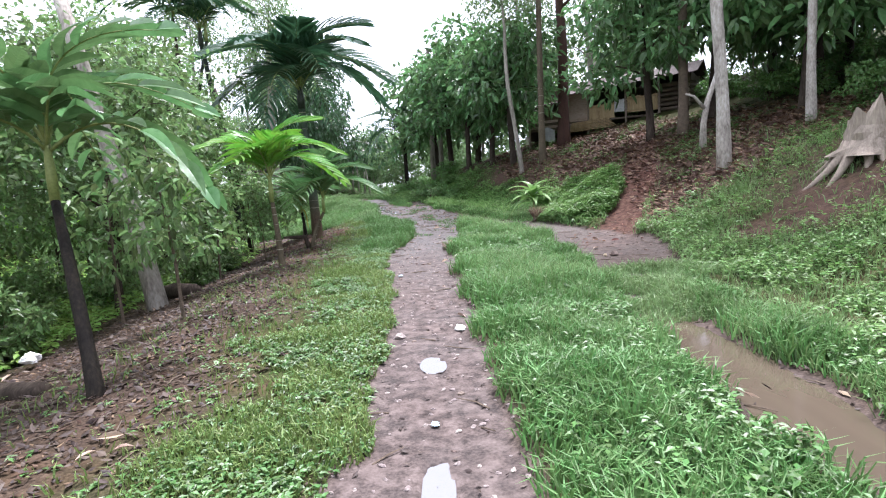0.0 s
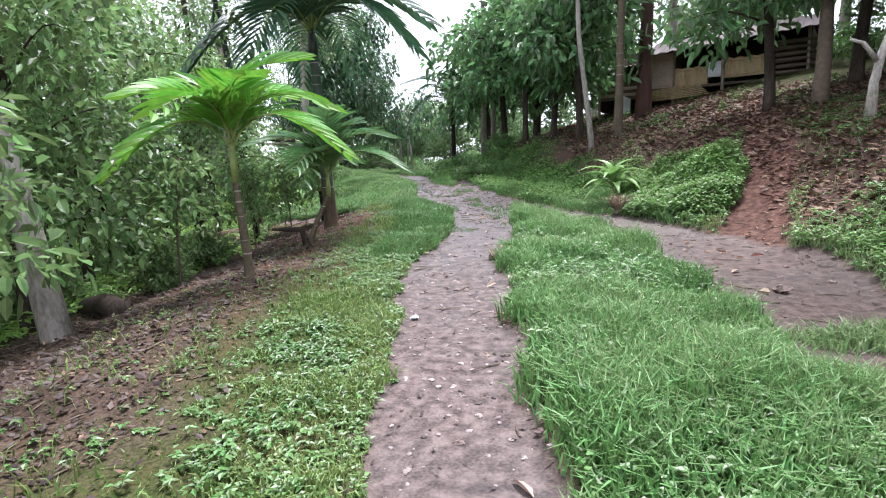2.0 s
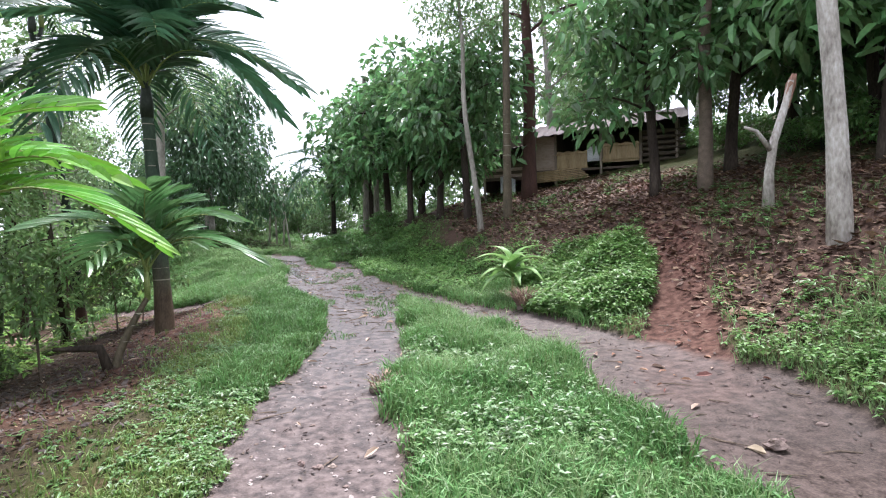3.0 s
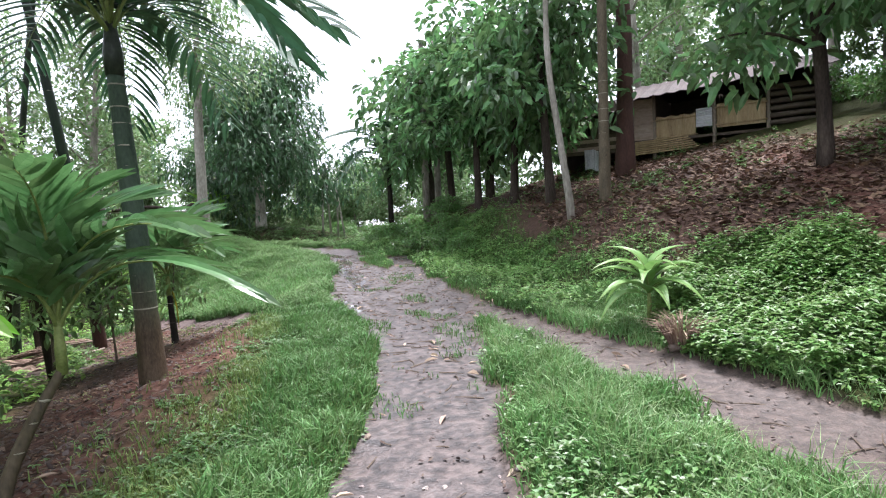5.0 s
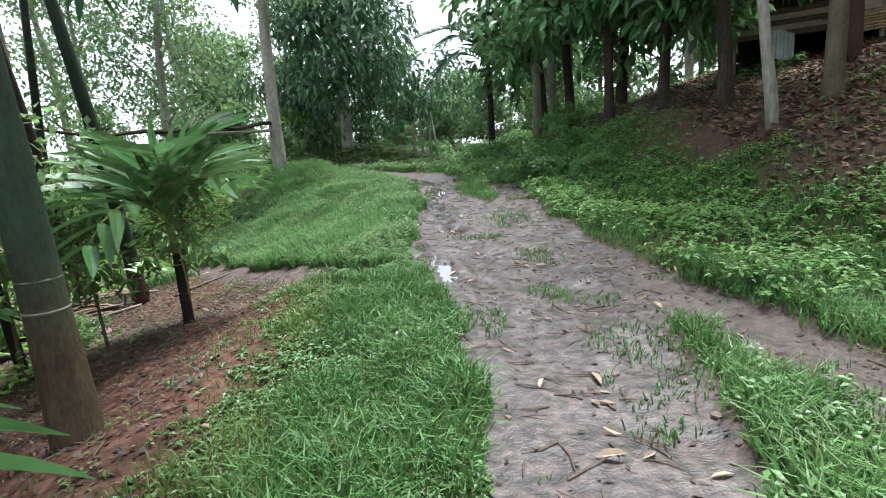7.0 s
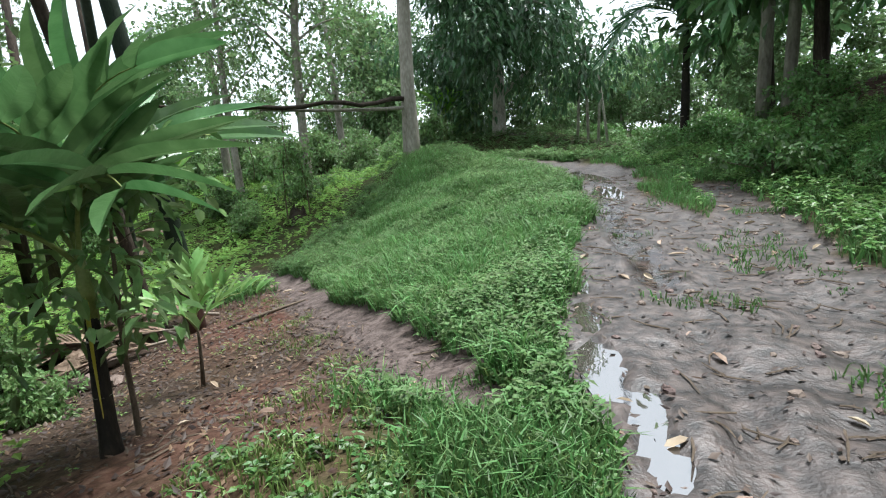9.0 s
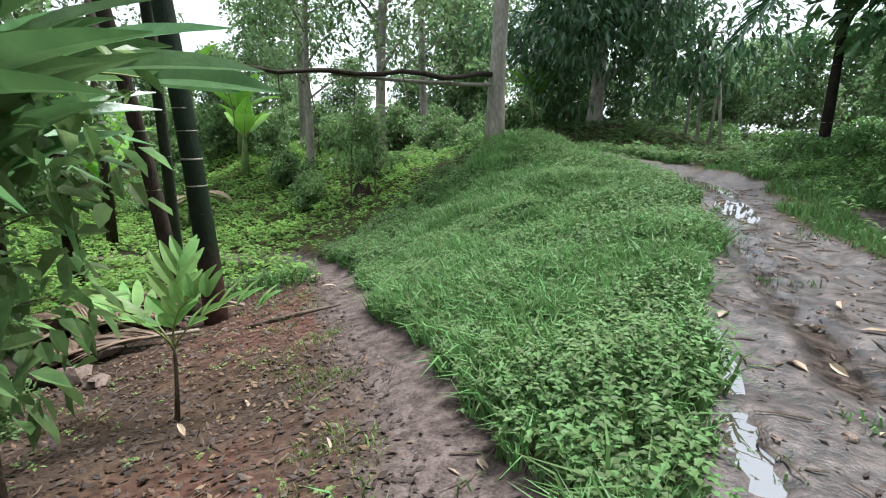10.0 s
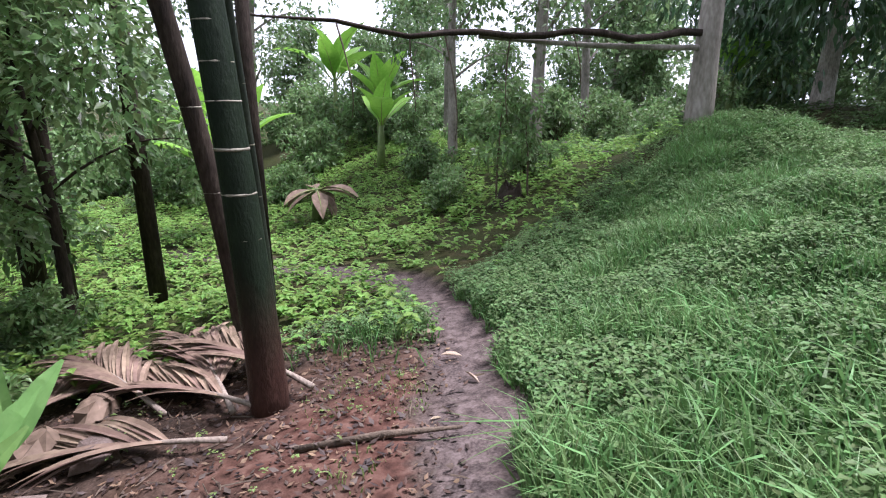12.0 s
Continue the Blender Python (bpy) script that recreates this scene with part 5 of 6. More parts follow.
# ---- hut on the bank ----
def build_hut():
    """A bamboo and board hut on short posts. Local x runs along its front, y into the bank."""
    z0 = 2.8
    hut = thing("bamboo_hut", 4.3, 27.6, z0, -30.8, "weathered bamboo and board hut on posts under a rusty roof", "hut")
    add = lambda name, geo, mat, parent=hut, label="", smooth=False: part_np(name, geo, mat, parent, label, smooth)
    for u, top in ((0.1, 1.7), (2.05, 2.15), (3.0, 2.25), (4.7, 2.32), (6.1, 2.4), (7.3, 2.45)):
        add("post", tube([(u, -0.02, -0.6), (u + 0.02, 0, top * 0.5), (u, 0, top)], [0.06, 0.055, 0.05], 8, 0.05), M_PALE_WOOD, smooth=True)
        add("post", tube([(u, 3.4, -0.3), (u, 3.4, top + 0.9)], [0.06, 0.05], 8, 0.05), M_DARKWOOD, smooth=True)
    add("floor", box(4.6, 1.7, 0.78, 5.4, 3.5, 0.08), M_DARKWOOD)
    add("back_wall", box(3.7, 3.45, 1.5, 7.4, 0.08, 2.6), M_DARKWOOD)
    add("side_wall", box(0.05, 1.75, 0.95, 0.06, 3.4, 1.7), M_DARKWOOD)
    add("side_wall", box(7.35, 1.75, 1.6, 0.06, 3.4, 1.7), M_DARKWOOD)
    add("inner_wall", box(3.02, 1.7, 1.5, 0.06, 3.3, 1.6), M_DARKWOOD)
    # lower lean-to bay
    wall_low = add("board_wall", box(1.08, 0.03, 0.85, 1.9, 0.03, 0.62), M_DARKWOOD, label="dark board wall of the low bay")
    for k in range(5):
        add("board", box(1.08, -0.005 - 0.004 * (k % 2), 0.58 + k * 0.125, 1.9, 0.022, 0.118, 0.008), M_PLANK if k in (1, 3) else M_DARKWOOD, wall_low)
    for k in range(16):
        add("slat", box(0.2 + k * 0.115, 0.0, 1.38, 0.035, 0.02, 0.4, 0.01), M_DARKWOOD, wall_low)
    sheet_v = []
    for k in range(33):
        u = 0.78 + 0.62 * k / 32
        sheet_v += [(u, -0.06 + 0.018 * math.cos(k * math.pi / 2), 0.0 + 0.05 * math.sin(k * 0.2)), (u, -0.06 + 0.018 * math.cos(k * math.pi / 2), 0.68 - 0.3 * max(0, k / 32 - 0.5))]
    add("tin_sheet", (np.array(sheet_v), np.array([[2 * k, 2 * k + 2, 2 * k + 3, 2 * k + 1] for k in range(32)])), M_TIN, label="leaning corrugated tin sheet", smooth=True)
    # pale board panel
    panel = add("board_panel", box(2.52, 0.03, 1.32, 0.92, 0.03, 1.56), M_PLANK, label="pale faded board wall")
    for k in range(6):
        add("board", box(2.52, -0.006 - 0.004 * (k % 2), 0.66 + k * 0.262, 0.93, 0.022, 0.252, 0.008), M_PLANK, panel)
    # half wall of upright split bamboo
    for u0, u1, low, top in ((3.02, 4.2, 0.75, 1.48), (4.78, 6.05, 0.98, 1.66)):
        wall = add("bamboo_wall", box((u0 + u1) / 2, 0.035, (low + top) / 2, u1 - u0, 0.02, top - low - 0.06), M_BAMBOO, label="half wall of upright split bamboo")
        n = int((u1 - u0) / 0.047)
        for k in range(n):
            u = u0 + (k + 0.5) * (u1 - u0) / n
            h = top - low + 0.06 * math.sin(k * 7.1) * 0.4
            add("slat", box(u, 0.0, low + h / 2, 0.041, 0.022, h, 0.006), M_BAMBOO, wall)
        add("rail", tube([(u0 - 0.05, -0.03, low + 0.08), (u1 + 0.05, -0.03, low + 0.1)], [0.02, 0.02], 8), M_BAMBOO, wall, smooth=True)
        add("rail", tube([(u0 - 0.05, -0.03, top - 0.1), (u1 + 0.05, -0.03, top - 0.08)], [0.02, 0.02], 8), M_BAMBOO, wall, smooth=True)
    zinc = []
    for k in range(29):
        z = 1.05 + 0.55 * k / 28
        y = -0.05 + 0.016 * math.cos(k * math.pi / 2)
        zinc += [(4.22, y, z), (4.66, y, z)]
    add("tin_panel", (np.array(zinc), np.array([[2 * k, 2 * k + 1, 2 * k + 3, 2 * k + 2] for k in range(28)])), M_TIN, label="light corrugated tin panel", smooth=True)
    # stacked bamboo poles below the floor
    for k in range(7):
        z = 0.36 + 0.062 * k
        add("bamboo_pole", tube([(2.1 + 0.03 * k, -0.1 - 0.01 * (k % 2), z), (3.2, -0.09, z + 0.05), (4.3 - 0.06 * k, -0.1, z + 0.12)], [0.028, 0.027, 0.024], 8, 0.03), M_BAMBOO, smooth=True)
    for k in range(6):
        add("log", tube([(6.15, 0.0 - 0.02 * (k % 2), 0.95 + 0.2 * k), (6.9, 0.02, 0.97 + 0.2 * k), (7.6, 0, 0.96 + 0.2 * k)], [0.07, 0.08, 0.06], 8, 0.06), M_DARKWOOD, smooth=True)
    # roofs
    def roof(u0, u1, y0, y1, za, zb, zc, zd):
        v, n = [], 60
        for k in range(n + 1):
            u = u0 + (u1 - u0) * k / n
            w = 0.018 * math.cos(k * math.pi / 2)
            f = k / n
            v += [(u, y0, za + (zb - za) * f + w), (u, y1, zc + (zd - zc) * f + w), (u, y0, za + (zb - za) * f + w - 0.02), (u, y1, zc + (zd - zc) * f + w - 0.02)]
        f = []
        for k in range(n):
            a = 4 * k
            f += [[a, a + 4, a + 5, a + 1], [a + 2, a + 3, a + 7, a + 6], [a, a + 2, a + 6, a + 4]]
        return np.array(v), np.array(f)
    add("roof", roof(1.95, 7.7, -0.7, 1.9, 2.0, 2.3, 2.85, 3.1), M_ROOF, label="rusty corrugated roof")
    add("roof", roof(1.95, 7.7, 1.9, 4.1, 2.85, 3.1, 2.1, 2.4), M_ROOF, label="rusty corrugated roof")
    add("roof", roof(-0.4, 2.1, -0.45, 3.6, 1.6, 1.8, 2.2, 2.4), M_ROOF, label="low rusty lean-to roof")
    for u in (2.0, 4.7, 7.3):
        add("rafter", tube([(u, -0.62, 1.95 + 0.052 * (u - 1.95)), (u, 1.9, 2.79 + 0.043 * (u - 1.95))], [0.035, 0.035], 6), M_DARKWOOD)
    return hut


build_hut()


# ---- stumps, posts, branches and litter ----
def stump(name, x, y, r, tall, mat, label, roots=7, seed=1):
    rng = np.random.RandomState(seed)
    ob = thing(name, x, y, float(height(x, y)) - 0.05 - 0.3 * max(0.0, r - 0.3), 0, label, "stump")
    n = 20
    th = np.linspace(0, 2 * np.pi, n, endpoint=False)
    v = []
    for s in np.linspace(0, 1, 6):
        rr = r * (1.5 - 0.7 * s ** 0.5) * (1 + 0.16 * np.sin(th * 5 + 1) * (1 - 0.5 * s) + 0.06 * rng.randn(n))
        z = s * tall * (1 + (0.16 * np.sin(th * 2 + 0.5) + 0.22 * rng.randn(n)) * (s > 0.9))
        v.append(np.stack([rr * np.cos(th), rr * np.sin(th), z], 1))
    v.append(np.array([[0, 0, tall * 0.6]]))
    v = np.concatenate(v)
    f = [[i * n + j, i * n + (j + 1) % n, (i + 1) * n + (j + 1) % n, (i + 1) * n + j] for i in range(5) for j in range(n)]
    f += [[5 * n + j, 5 * n + (j + 1) % n, 5 * n + (j + 2) % n, 6 * n] for j in range(0, n, 2)]
    part_np("body", (v, np.array(f)), mat, ob)
    for k in range(roots):
        a = k * 6.28 / roots + rng.uniform(-0.3, 0.3)
        d = np.array([math.cos(a), math.sin(a), 0])
        L = r * rng.uniform(1.8, 3.2)
        end = d * L
        ez = float(height(x + end[0], y + end[1]) - height(x, y)) + 0.01
        part_np("root", tube(curve3(d * r * 0.8 + np.array([0, 0, tall * 0.35]), d * r * 1.25 + np.array([0, 0, tall * 0.12 + ez * 0.3]), d * L * 0.7 + np.array([0, 0, 0.05 + ez * 0.7]), end + np.array([0, 0, ez])), [r * 0.25, r * 0.15, r * 0.05], 8, 0.12), mat, ob, smooth=True)
    return ob


stump("tree_stump", 6.55, 8.5, 0.36, 0.55, M_PALE_WOOD, "large pale weathered tree stump with exposed roots", 13, 3)

stump("tree_stump", -10.9, 26.6, 0.22, 0.35, M_BARK_DARK, "dark mossy stump with sprouting shoots", 5, 6)


def lump(r, squash, seed, n=8):
    rng = np.random.RandomState(seed)
    th = np.linspace(0, 2 * np.pi, n, endpoint=False)
    rows = []
    for s, z in ((0.75, -0.5), (1.0, 0.0), (0.8, 0.6), (0.35, 0.95)):
        rr = r * s * (1 + 0.22 * rng.randn(n))
        rows.append(np.stack([rr * np.cos(th), rr * np.sin(th), np.full(n, z * r * squash) + 0.08 * r * rng.randn(n)], 1))
    v = np.concatenate(rows + [np.array([[0, 0, r * squash]])])
    f = [[i * n + j, i * n + (j + 1) % n, (i + 1) * n + (j + 1) % n, (i + 1) * n + j] for i in range(3) for j in range(n)]
    f += [[3 * n + j, 3 * n + (j + 1) % n, 3 * n + (j + 2) % n, 4 * n] for j in range(0, n, 2)]
    return v, np.array(f)


def bar_thing(name, pts, radii, mat, label, category, sides=8, rough=0.05, on_ground=True):
    p = np.array(pts, float)
    z0 = float(height(p[0, 0], p[0, 1])) if on_ground else 0.0
    ob = thing(name, p[0, 0], p[0, 1], z0 if on_ground else p[0, 2], 0, label, category)
    q = p - p[0]
    q[:, 2] = p[:, 2] if on_ground else p[:, 2] - p[0, 2]
    if on_ground and p[:, 2].max() < 0.5:
        q[:, 2] += height(p[:, 0], p[:, 1]) - z0
    part_np("bark" if mat in (M_BARK_DARK, M_BARK_PALE, M_TWIG, M_BARK_GREY) else "shaft", tube(q, radii, sides, rough), mat, ob, smooth=True)
    return ob


def dry_tuft(x, y, n, tall, label):
    ob = thing("dry_tuft", x, y, float(height(x, y)) - 0.02, 0, label, "dry grass")
    th, q = RNG.rand(n) * 2 * np.pi, RNG.rand(n) ** 0.5 * 0.12
    base = np.stack([q * np.cos(th), q * np.sin(th), np.zeros(n)], 1)
    h = tall * RNG.uniform(0.5, 1.15, n)
    lean = np.stack([np.cos(th), np.sin(th), np.zeros(n)], 1) * (h * RNG.uniform(0.3, 1.1, n))[:, None]
    part_np("blade_clump", blades(base, lean, h, 0.022 * RNG.uniform(0.5, 1.2, n)), M_DRY_FROND, ob)
    part_np("root_clump", lump(0.13, 0.6, 5, 10), M_CLOD, ob)


dry_tuft(2.42, 14.25, 260, 0.42, "withered brown grass tuft beside the track")
dry_tuft(0.05, 10.6, 90, 0.18, "withered brown grass tuft beside the track")


# broken white-painted sapling
broken = bar_thing("broken_trunk", [(6.5, 13.9, -0.1), (6.52, 13.9, 0.6), (6.62, 13.92, 1.1), (6.85, 13.95, 1.7), (7.0, 14.0, 2.1)], [0.1, 0.075, 0.068, 0.06, 0.055], M_BARK_PALE, "short broken trunk with whitewashed base on the slope", "trunk")
part_np("broken_end", tube([(0.35, 0.05, 1.65), (0.5, 0.1, 2.05), (0.56, 0.12, 2.22)], [0.06, 0.075, 0.04], 10, 0.25), M_RED_LEAF, broken, "orange torn wood")
part_np("stub", tube([(0.04, 0, 0.95), (-0.22, -0.02, 1.25), (-0.42, 0, 1.32)], [0.05, 0.035, 0.022], 8, 0.12), M_BARK_PALE, broken, smooth=True)
# pole leaning in the garden
bar_thing("leaning_trunk", [(-4.72, 8.75, -0.2), (-4.98, 8.85, 1.2), (-5.5, 9.0, 3.4), (-6.1, 9.2, 6.0)], [0.17, 0.14, 0.12, 0.09], M_BARK_PALE, "pale leaning trunk among the garden trees", "trunk", 12)
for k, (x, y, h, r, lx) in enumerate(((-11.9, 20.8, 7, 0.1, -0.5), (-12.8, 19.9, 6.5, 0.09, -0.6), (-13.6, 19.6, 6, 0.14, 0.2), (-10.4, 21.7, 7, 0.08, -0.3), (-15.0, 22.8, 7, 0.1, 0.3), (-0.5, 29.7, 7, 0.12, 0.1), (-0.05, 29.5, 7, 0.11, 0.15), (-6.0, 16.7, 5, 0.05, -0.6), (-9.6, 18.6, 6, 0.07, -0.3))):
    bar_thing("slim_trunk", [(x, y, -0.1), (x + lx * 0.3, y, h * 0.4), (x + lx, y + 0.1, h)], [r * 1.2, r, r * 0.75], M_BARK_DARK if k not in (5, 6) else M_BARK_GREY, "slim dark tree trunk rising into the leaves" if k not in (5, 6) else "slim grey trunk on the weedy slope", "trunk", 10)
# pole cluster at the bend
for k, (x, y, h, lean) in enumerate(((-5.3, 37.2, 3.0, 0.1), (-5.7, 37.4, 3.4, -0.1), (-6.1, 37.3, 3.2, 0.15), (-4.9, 37.0, 2.6, -0.35))):
    bar_thing("pale_pole", [(x, y, -0.1), (x + lean * 0.5, y, h * 0.5), (x + lean, y, h)], [0.06, 0.05, 0.04], M_BARK_PALE, "pale upright pole where the track bends", "pole")

# long bare branch reaching over the garden
def long_branch():
    ob = thing("low_branch", -8.6, 28.6, 2.25, 0, "long bare mossy branch reaching sideways from the grey tree", "branch")
    a = curve3((0, 0, 0.1), (-1.0, -2.0, 0.0), (-2.4, -4.0, -0.15), (-4.2, -6.4, 0.3), 16)
    a[:, 2] += 0.05 * np.sin(np.arange(16) * 1.7) - 0.03 * np.sin(np.arange(16) * 0.8)
    part_np("bough", tube(a, [0.065, 0.06, 0.05, 0.034, 0.014], 8, 0.28), M_BARK_DARK, ob, smooth=True)
    b = curve3((0, 0, -0.12), (-0.8, -1.2, -0.16), (-1.4, -2.2, -0.1), (-2.0, -3.2, -0.03), 10)
    part_np("bough", tube(b, [0.05, 0.04, 0.03], 8, 0.08), M_BARK_GREY, ob, smooth=True)
    for k, (s, L, dx) in enumerate(((0.35, 0.9, 0.1), (0.5, 1.3, -0.1), (0.62, 1.6, 0.15), (0.72, 1.1, 0.0), (0.85, 1.4, 0.2))):
        p = a[int(s * 15)]
        part_np("twig", tube(curve3(p, p + np.array([dx, 0, -L * 0.3]), p + np.array([dx * 2, 0.1, -L * 0.7]), p + np.array([dx, 0.1, -L])), [0.014, 0.01, 0.006], 6, 0.1), M_TWIG, ob, smooth=True)
    return ob


long_branch()


def dry_frond(x, y, turn, L, tilt=4, lift=0.06):
    ob = thing("fallen_palm_frond", x, y, float(height(x, y)) + lift, turn, "dry brown fallen palm frond on the ground", "fallen frond", "fallen fronds")
    g = frond(L, 0.04, 0.16, 30, 0.95, 0.06, 0.3, 26)
    part_np("blade", turned(g[1], 0, tilt), M_DRY_FROND, ob)
    part_np("stalk", turned(g[0], 0, tilt), M_PALE_WOOD, ob, smooth=True)


dry_frond(-7.6, 20.45, 200, 2.4, -9)
dry_frond(-7.3, 20.1, 225, 2.2, -11, 0.08)
dry_frond(-7.5, 20.8, 188, 2.6, -6, 0.1)
dry_frond(-8.9, 18.8, 120, 1.8, 0)
dry_frond(-7.75, 20.3, 172, 2.6, -4, 0.05)
dry_frond(-8.2, 19.95, 190, 2.3, -3, 0.06)
bar_thing("fallen_stick", [(-6.85, 20.35, 0.03), (-6.5, 20.75, 0.035), (-6.15, 21.05, 0.03)], [0.02, 0.024, 0.01], M_TWIG, "dry sheath stick on the red soil beside the palm", "stick")
bar_thing("rotting_log", [(-4.4, 9.3, 0.05), (-5.0, 9.9, 0.1), (-5.7, 10.4, 0.08)], [0.13, 0.15, 0.12], M_BARK_DARK, "dark rotting log in the litter", "log", 12, 0.1)
bar_thing("rotting_log", [(-7.3, 18.9, 0.05), (-8.2, 18.7, 0.1), (-9.2, 18.9, 0.1)], [0.06, 0.085, 0.05], M_BARK_DARK, "dark rotting log in the litter", "log", 12, 0.28)
bar_thing("rotting_log", [(-7.0, 18.2, 0.04), (-7.7, 17.9, 0.08), (-8.6, 17.6, 0.1)], [0.05, 0.07, 0.04], M_BARK_DARK, "dark rotting log in the litter", "log", 12, 0.28)
bar_thing("rotting_log", [(-3.6, 4.6, 0.03), (-4.3, 5.0, 0.06), (-5.2, 5.1, 0.05)], [0.08, 0.1, 0.08], M_BARK_DARK, "dark rotting log in the litter", "log", 12, 0.1)
bar_thing("forked_base", [(-2.99, 11.85, 0.0), (-3.05, 11.8, 0.28), (-3.3, 11.75, 0.36), (-3.5, 11.75, 0.42)], [0.06, 0.05, 0.035, 0.02], M_BARK_DARK, "dead dark shoot at the foot of the young palm", "dead shoot")


def ground_thing(name, x, y, geo, mat, label, category, lift=0.0, group=""):
    ob = new(name, np_mesh(name, geo[0], geo[1], mat, False))
    ob.matrix_basis = pose(x, y, float(ground_z(np.array([x]), np.array([y]))[0]) + lift, 0, 0, (x * 371 + y * 97) % 360)
    return tagged(ob, label, category, group)


ground_thing("plastic_scrap", 0.08, 5.2, lump(0.06, 0.5, 1), M_PLASTIC, "crumpled white plastic scrap on the muddy track", "litter", 0.02)
ground_thing("stone", -0.5, 5.05, lump(0.055, 0.45, 2), M_STONE, "pale flat stone at the edge of the track", "stone", 0.015)
ground_thing("stone", 2.68, 8.8, lump(0.07, 0.7, 3), M_CLOD, "dark stone on the side track", "stone", 0.03)
ground_thing("plastic_scrap", -0.72, 8.1, lump(0.035, 0.4, 4), M_BLUE_PLASTIC, "faded blue plastic scrap beside the track", "litter", 0.02)
ground_thing("plastic_scrap", -0.14, 3.2, lump(0.028, 0.3, 5), M_BLUE_PLASTIC, "faded blue plastic scrap at the puddle", "litter", 0.015)
ground_thing("plastic_bag", -5.1, 6.4, lump(0.1, 0.8, 6, 12), M_PLASTIC, "white plastic bag caught in the undergrowth", "litter", 0.12)
for k, (x, y, r) in enumerate(((-7.9, 19.5, 0.16), (-8.3, 19.2, 0.2), (-7.6, 19.0, 0.14), (-8.8, 19.6, 0.17), (-7.1, 19.0, 0.1))):
    ground_thing("old_husk", x, y, lump(r, 0.7, 20 + k, 10), M_DRY_FROND if k % 2 else M_CLOD, "brown old palm husk heaped beside the palms", "husk", r * 0.3, "husks")


# ---- leaf litter, clods and twigs ----
def litter(name, n, region, density, size, mat, label, lift=0.012, curled=False):
    p = scatter(n, *region, density)
    th = RNG.rand(len(p)) * 2 * np.pi
    p[:, 2] += lift * RNG.rand(len(p)) + 0.004
    along = np.stack([np.cos(th), np.sin(th), RNG.uniform(-0.15, 0.35, len(p))], 1)
    L = size * RNG.uniform(0.4, 1.25, len(p))
    up = unit(RNG.randn(len(p), 3) * 0.35 + np.array([0, 0, 1.0]))
    ob = new(name, np_mesh(name, *(leaves(p, along, up, L, L * RNG.uniform(0.2, 0.38, len(p)), 0.35, 0.05) if curled else plain_leaves(p, along, up, L, L * RNG.uniform(0.35, 0.6, len(p)), -0.1)), mat))
    return tagged(ob, label, "leaf litter", kind="stuff")


def twigs(name, n, region, density, size, mat, label):
    p = scatter(n, *region, density)
    pieces = []
    for q in p:
        a = RNG.rand() * 6.28
        d = np.array([math.cos(a), math.sin(a), 0.03]) * size * RNG.uniform(0.3, 1.2)
        b = np.array([-d[1], d[0], 0]) * RNG.uniform(-0.12, 0.12)
        pieces.append(tube([q - d / 2 + np.array([0, 0, 0.008]), q + b + np.array([0, 0, 0.012]), q + d / 2 + np.array([0, 0, 0.012])], [0.006, 0.006, 0.003], 4))
    ob = new(name, np_mesh(name, *joined(pieces), mat))
    return tagged(ob, label, "twigs", kind="stuff")


on_track = lambda x, y: (np.minimum.reduce(trails(x, y)) < 0.12) * 1.0
litter("bank_litter", 46000, (2.5, 12.0, 10.5, 31.0), lambda x, y: litter_zone(x, y) * (x > road_x(y)), 0.15, M_DRY, "brown fallen leaves covering the bank")
litter("garden_scraps", 42000, (-10.0, -0.8, 1.0, 23.5), lambda x, y: litter_zone(x, y) * (x < road_x(y)), 0.06, M_SCRAP, "dark rotting scraps on the bare soil")
litter("garden_litter", 34000, (-10.0, -1.0, 1.0, 23.5), lambda x, y: litter_zone(x, y) * (x < road_x(y)) * (0.4 + 0.6 * (vnoise(x, y, 0.7) > -0.2)), 0.05, M_DRY, "dry leaves and bark scraps on the bare soil")
litter("pale_litter", 460, (-10.0, 6.0, 1.5, 24.0), lambda x, y: np.maximum(litter_zone(x, y), on_track(x, y)) * 0.8, 0.15, M_PALE_LEAF, "pale dry leaves lying on mud and soil", curled=True)
litter("near_litter", 7000, (-5.5, -1.1, 0.8, 13.0), lambda x, y: litter_zone(x, y), 0.08, M_SCRAP, "brown dead leaves matted on the garden soil")
litter("pale_track_litter", 330, (-3.4, 2.6, 9.0, 26.0), lambda x, y: on_track(x, y) * (0.25 + 0.75 * (y > 14)), 0.14, M_PALE_LEAF, "pale dead leaves and husks in the churned mud", curled=True)
litter("red_litter", 300, (2.4, 6.5, 10.0, 18.0), lambda x, y: (trails(x, y)[2] < 0.5) * 1.0, 0.13, M_RED_LEAF, "reddish fallen leaves on the climbing path", curled=True)
litter("track_litter", 22000, (-3.5, 4.0, 1.0, 27.0), lambda x, y: on_track(x, y) * (0.45 + 0.55 * ramp(13, 18, y)) * (0.4 + 0.6 * (vnoise(x, y, 0.25) > 0)), 0.05, M_SCRAP, "small leaf scraps trodden into the mud")
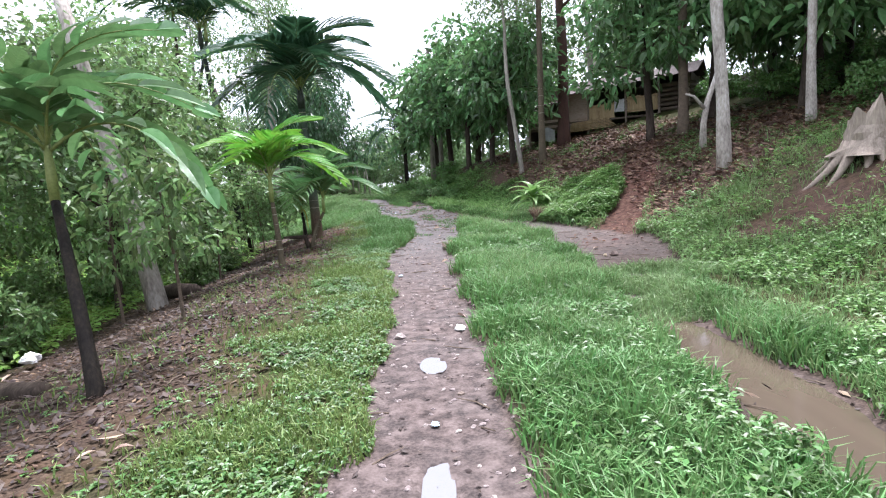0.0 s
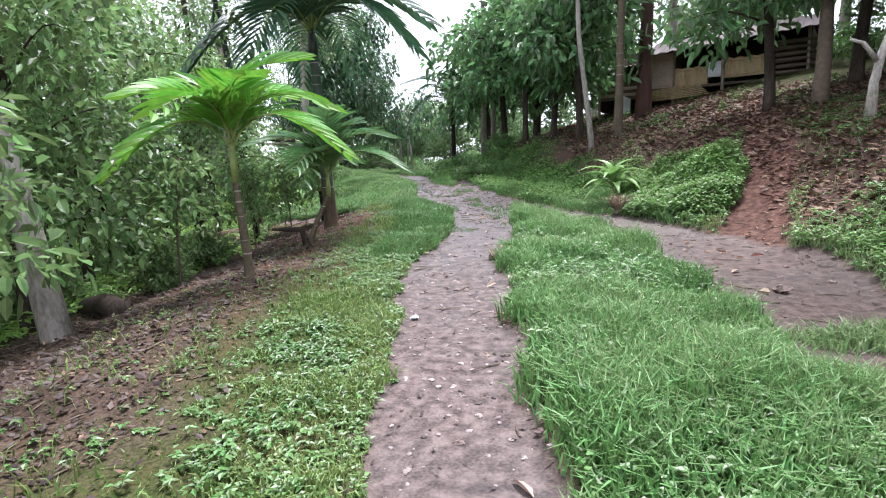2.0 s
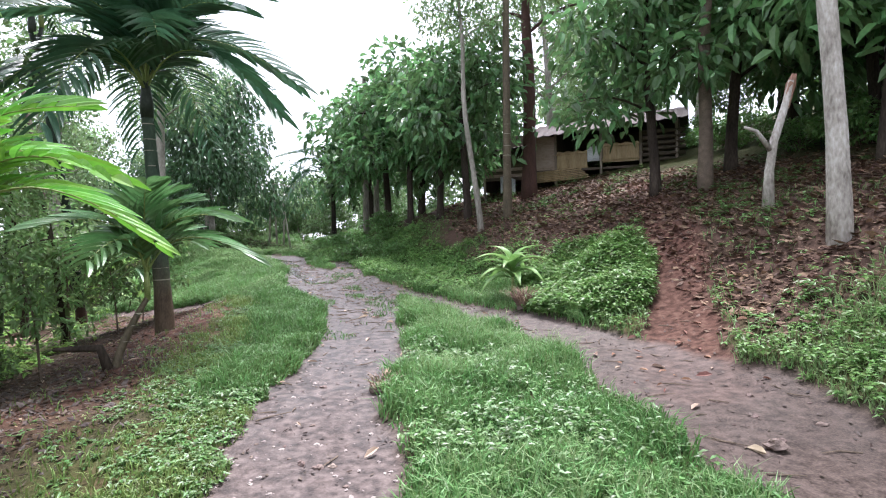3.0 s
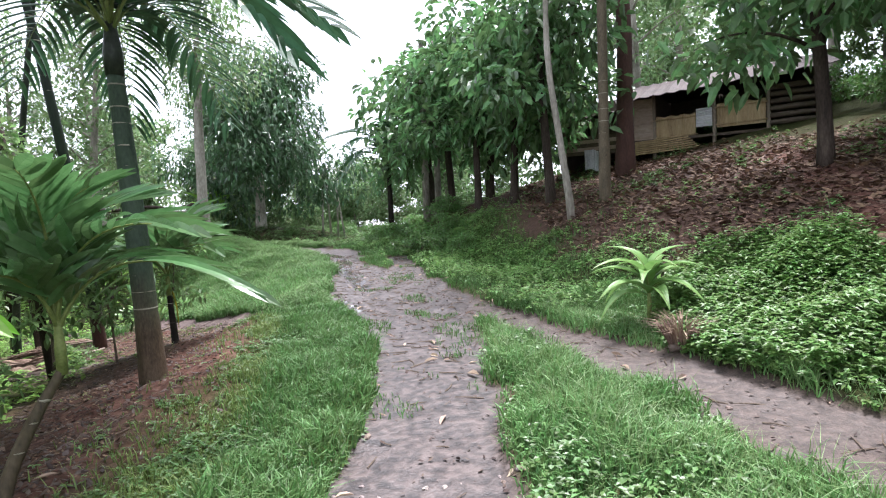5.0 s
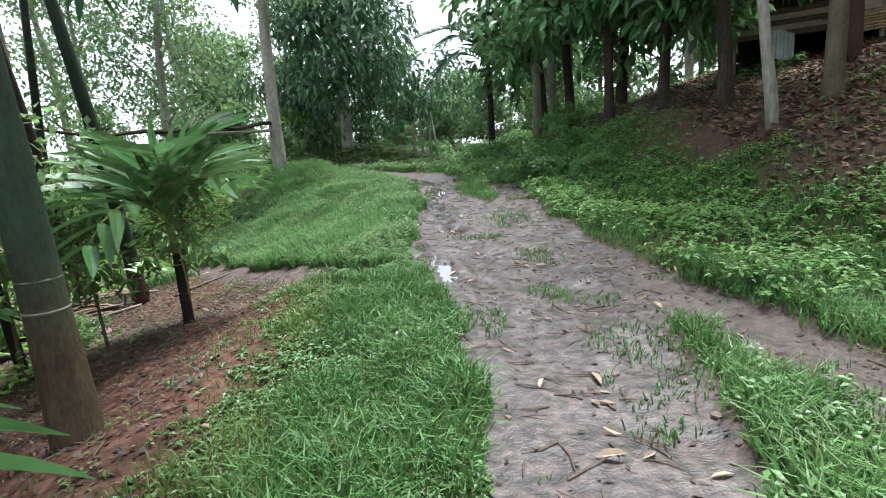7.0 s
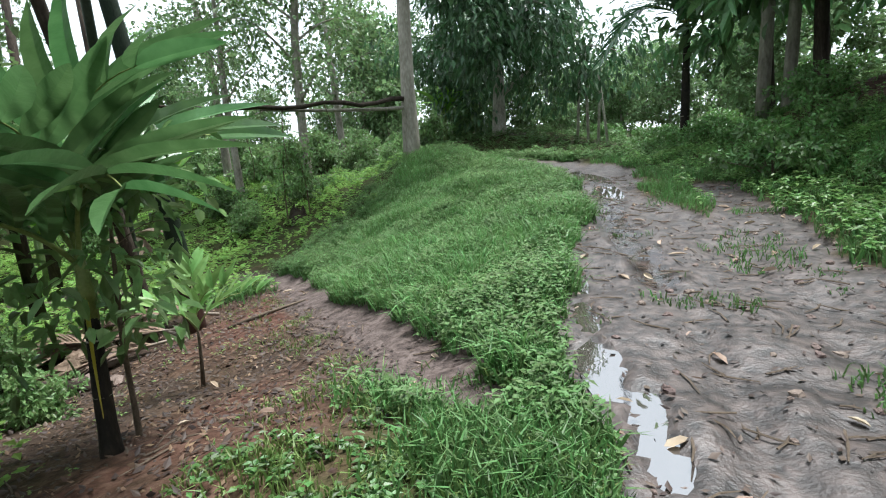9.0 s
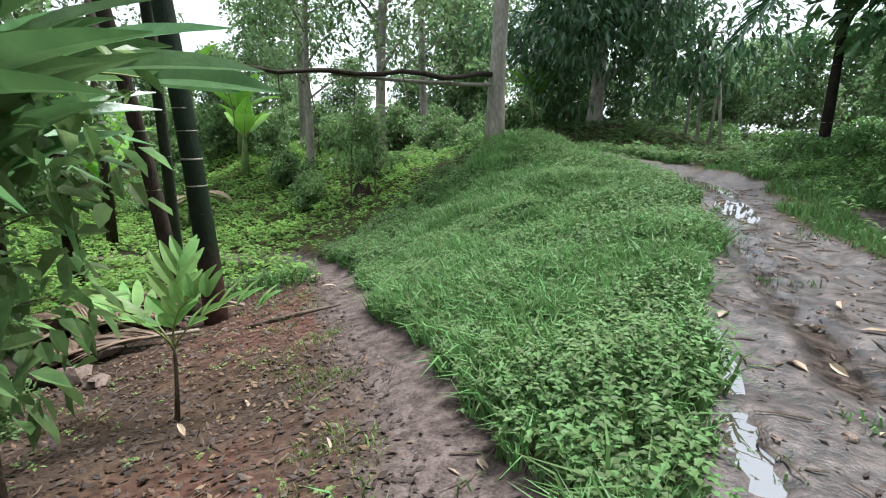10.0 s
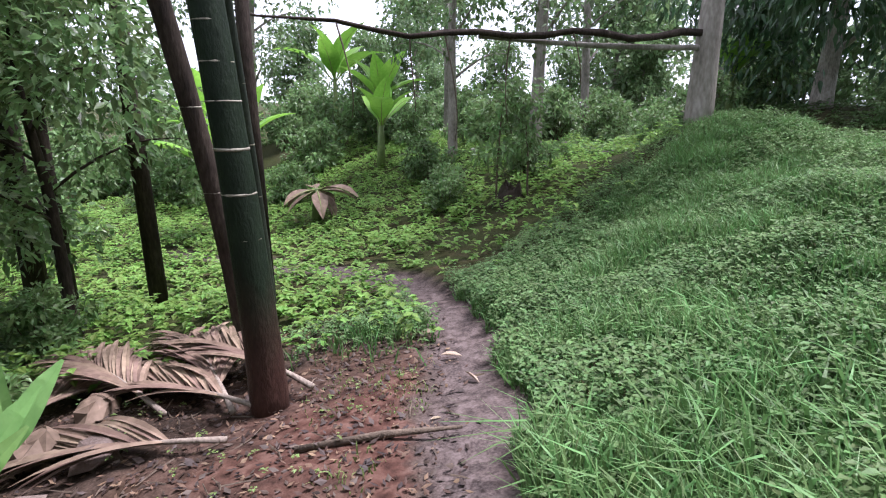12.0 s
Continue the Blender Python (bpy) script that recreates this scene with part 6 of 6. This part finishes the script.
twigs("track_twigs", 2600, (-3.5, 4.0, 1.0, 27.0), lambda x, y: on_track(x, y) * (0.2 + 0.8 * (y > 14)), 0.26, M_TWIG, "dark twigs trodden into the mud")
twigs("garden_twigs", 1200, (-9.0, -1.5, 2.0, 23.0), lambda x, y: litter_zone(x, y), 0.25, M_TWIG, "thin dry twigs on the garden soil")


def clods(name, n, region, density, size, mat, label):
    p = scatter(n, *region, density)
    pieces = []
    shapes = [lump(1.0, 0.55, 100 + k, 6) for k in range(6)]
    for k, q in enumerate(p):
        v, f = shapes[k % 6]
        a = RNG.rand() * 6.28
        c, s = math.cos(a), math.sin(a)
        r = size * RNG.uniform(0.3, 1.3)
        w = np.stack([v[:, 0] * c - v[:, 1] * s * 0.7, v[:, 0] * s + v[:, 1] * c * 0.7, v[:, 2]], 1) * r + q
        pieces.append((w, f))
    ob = new(name, np_mesh(name, *joined(pieces), mat))
    return tagged(ob, label, "clods", kind="stuff")


clods("mud_clods", 1500, (-3.6, 4.0, 1.0, 26.0), lambda x, y: on_track(x, y) * (0.25 + 0.75 * ramp(14, 18, y)), 0.035, M_CLOD, "small clods and pebbles on the muddy tracks")
clods("pebbles", 700, (-1.2, 0.4, 1.0, 12.0), lambda x, y: (trails(x, y)[0] < 0.1) * 1.0, 0.02, M_STONE, "small pebbles along the trodden track")


def far_shed():
    ob = thing("field_shed", -4.6, 50.0, float(height(-4.6, 50.0)), 12, "low open shed with a pale tin roof beyond the bend", "shed")
    for x in (-1.7, 1.7):
        for y in (-1.0, 1.0):
            part_np("post", tube([(x, y, -0.2), (x, y, 1.15)], [0.06, 0.05], 6), M_PALE_WOOD, ob)
    v = []
    for k in range(41):
        u = -2.0 + 4.0 * k / 40
        w = 0.02 * math.cos(k * math.pi / 2)
        v += [(u, -1.4, 1.05 + w), (u, 1.4, 1.5 + w)]
    part_np("roof", (np.array(v), np.array([[2 * k, 2 * k + 2, 2 * k + 3, 2 * k + 1] for k in range(40)])), M_TIN, ob, smooth=True)


far_shed()
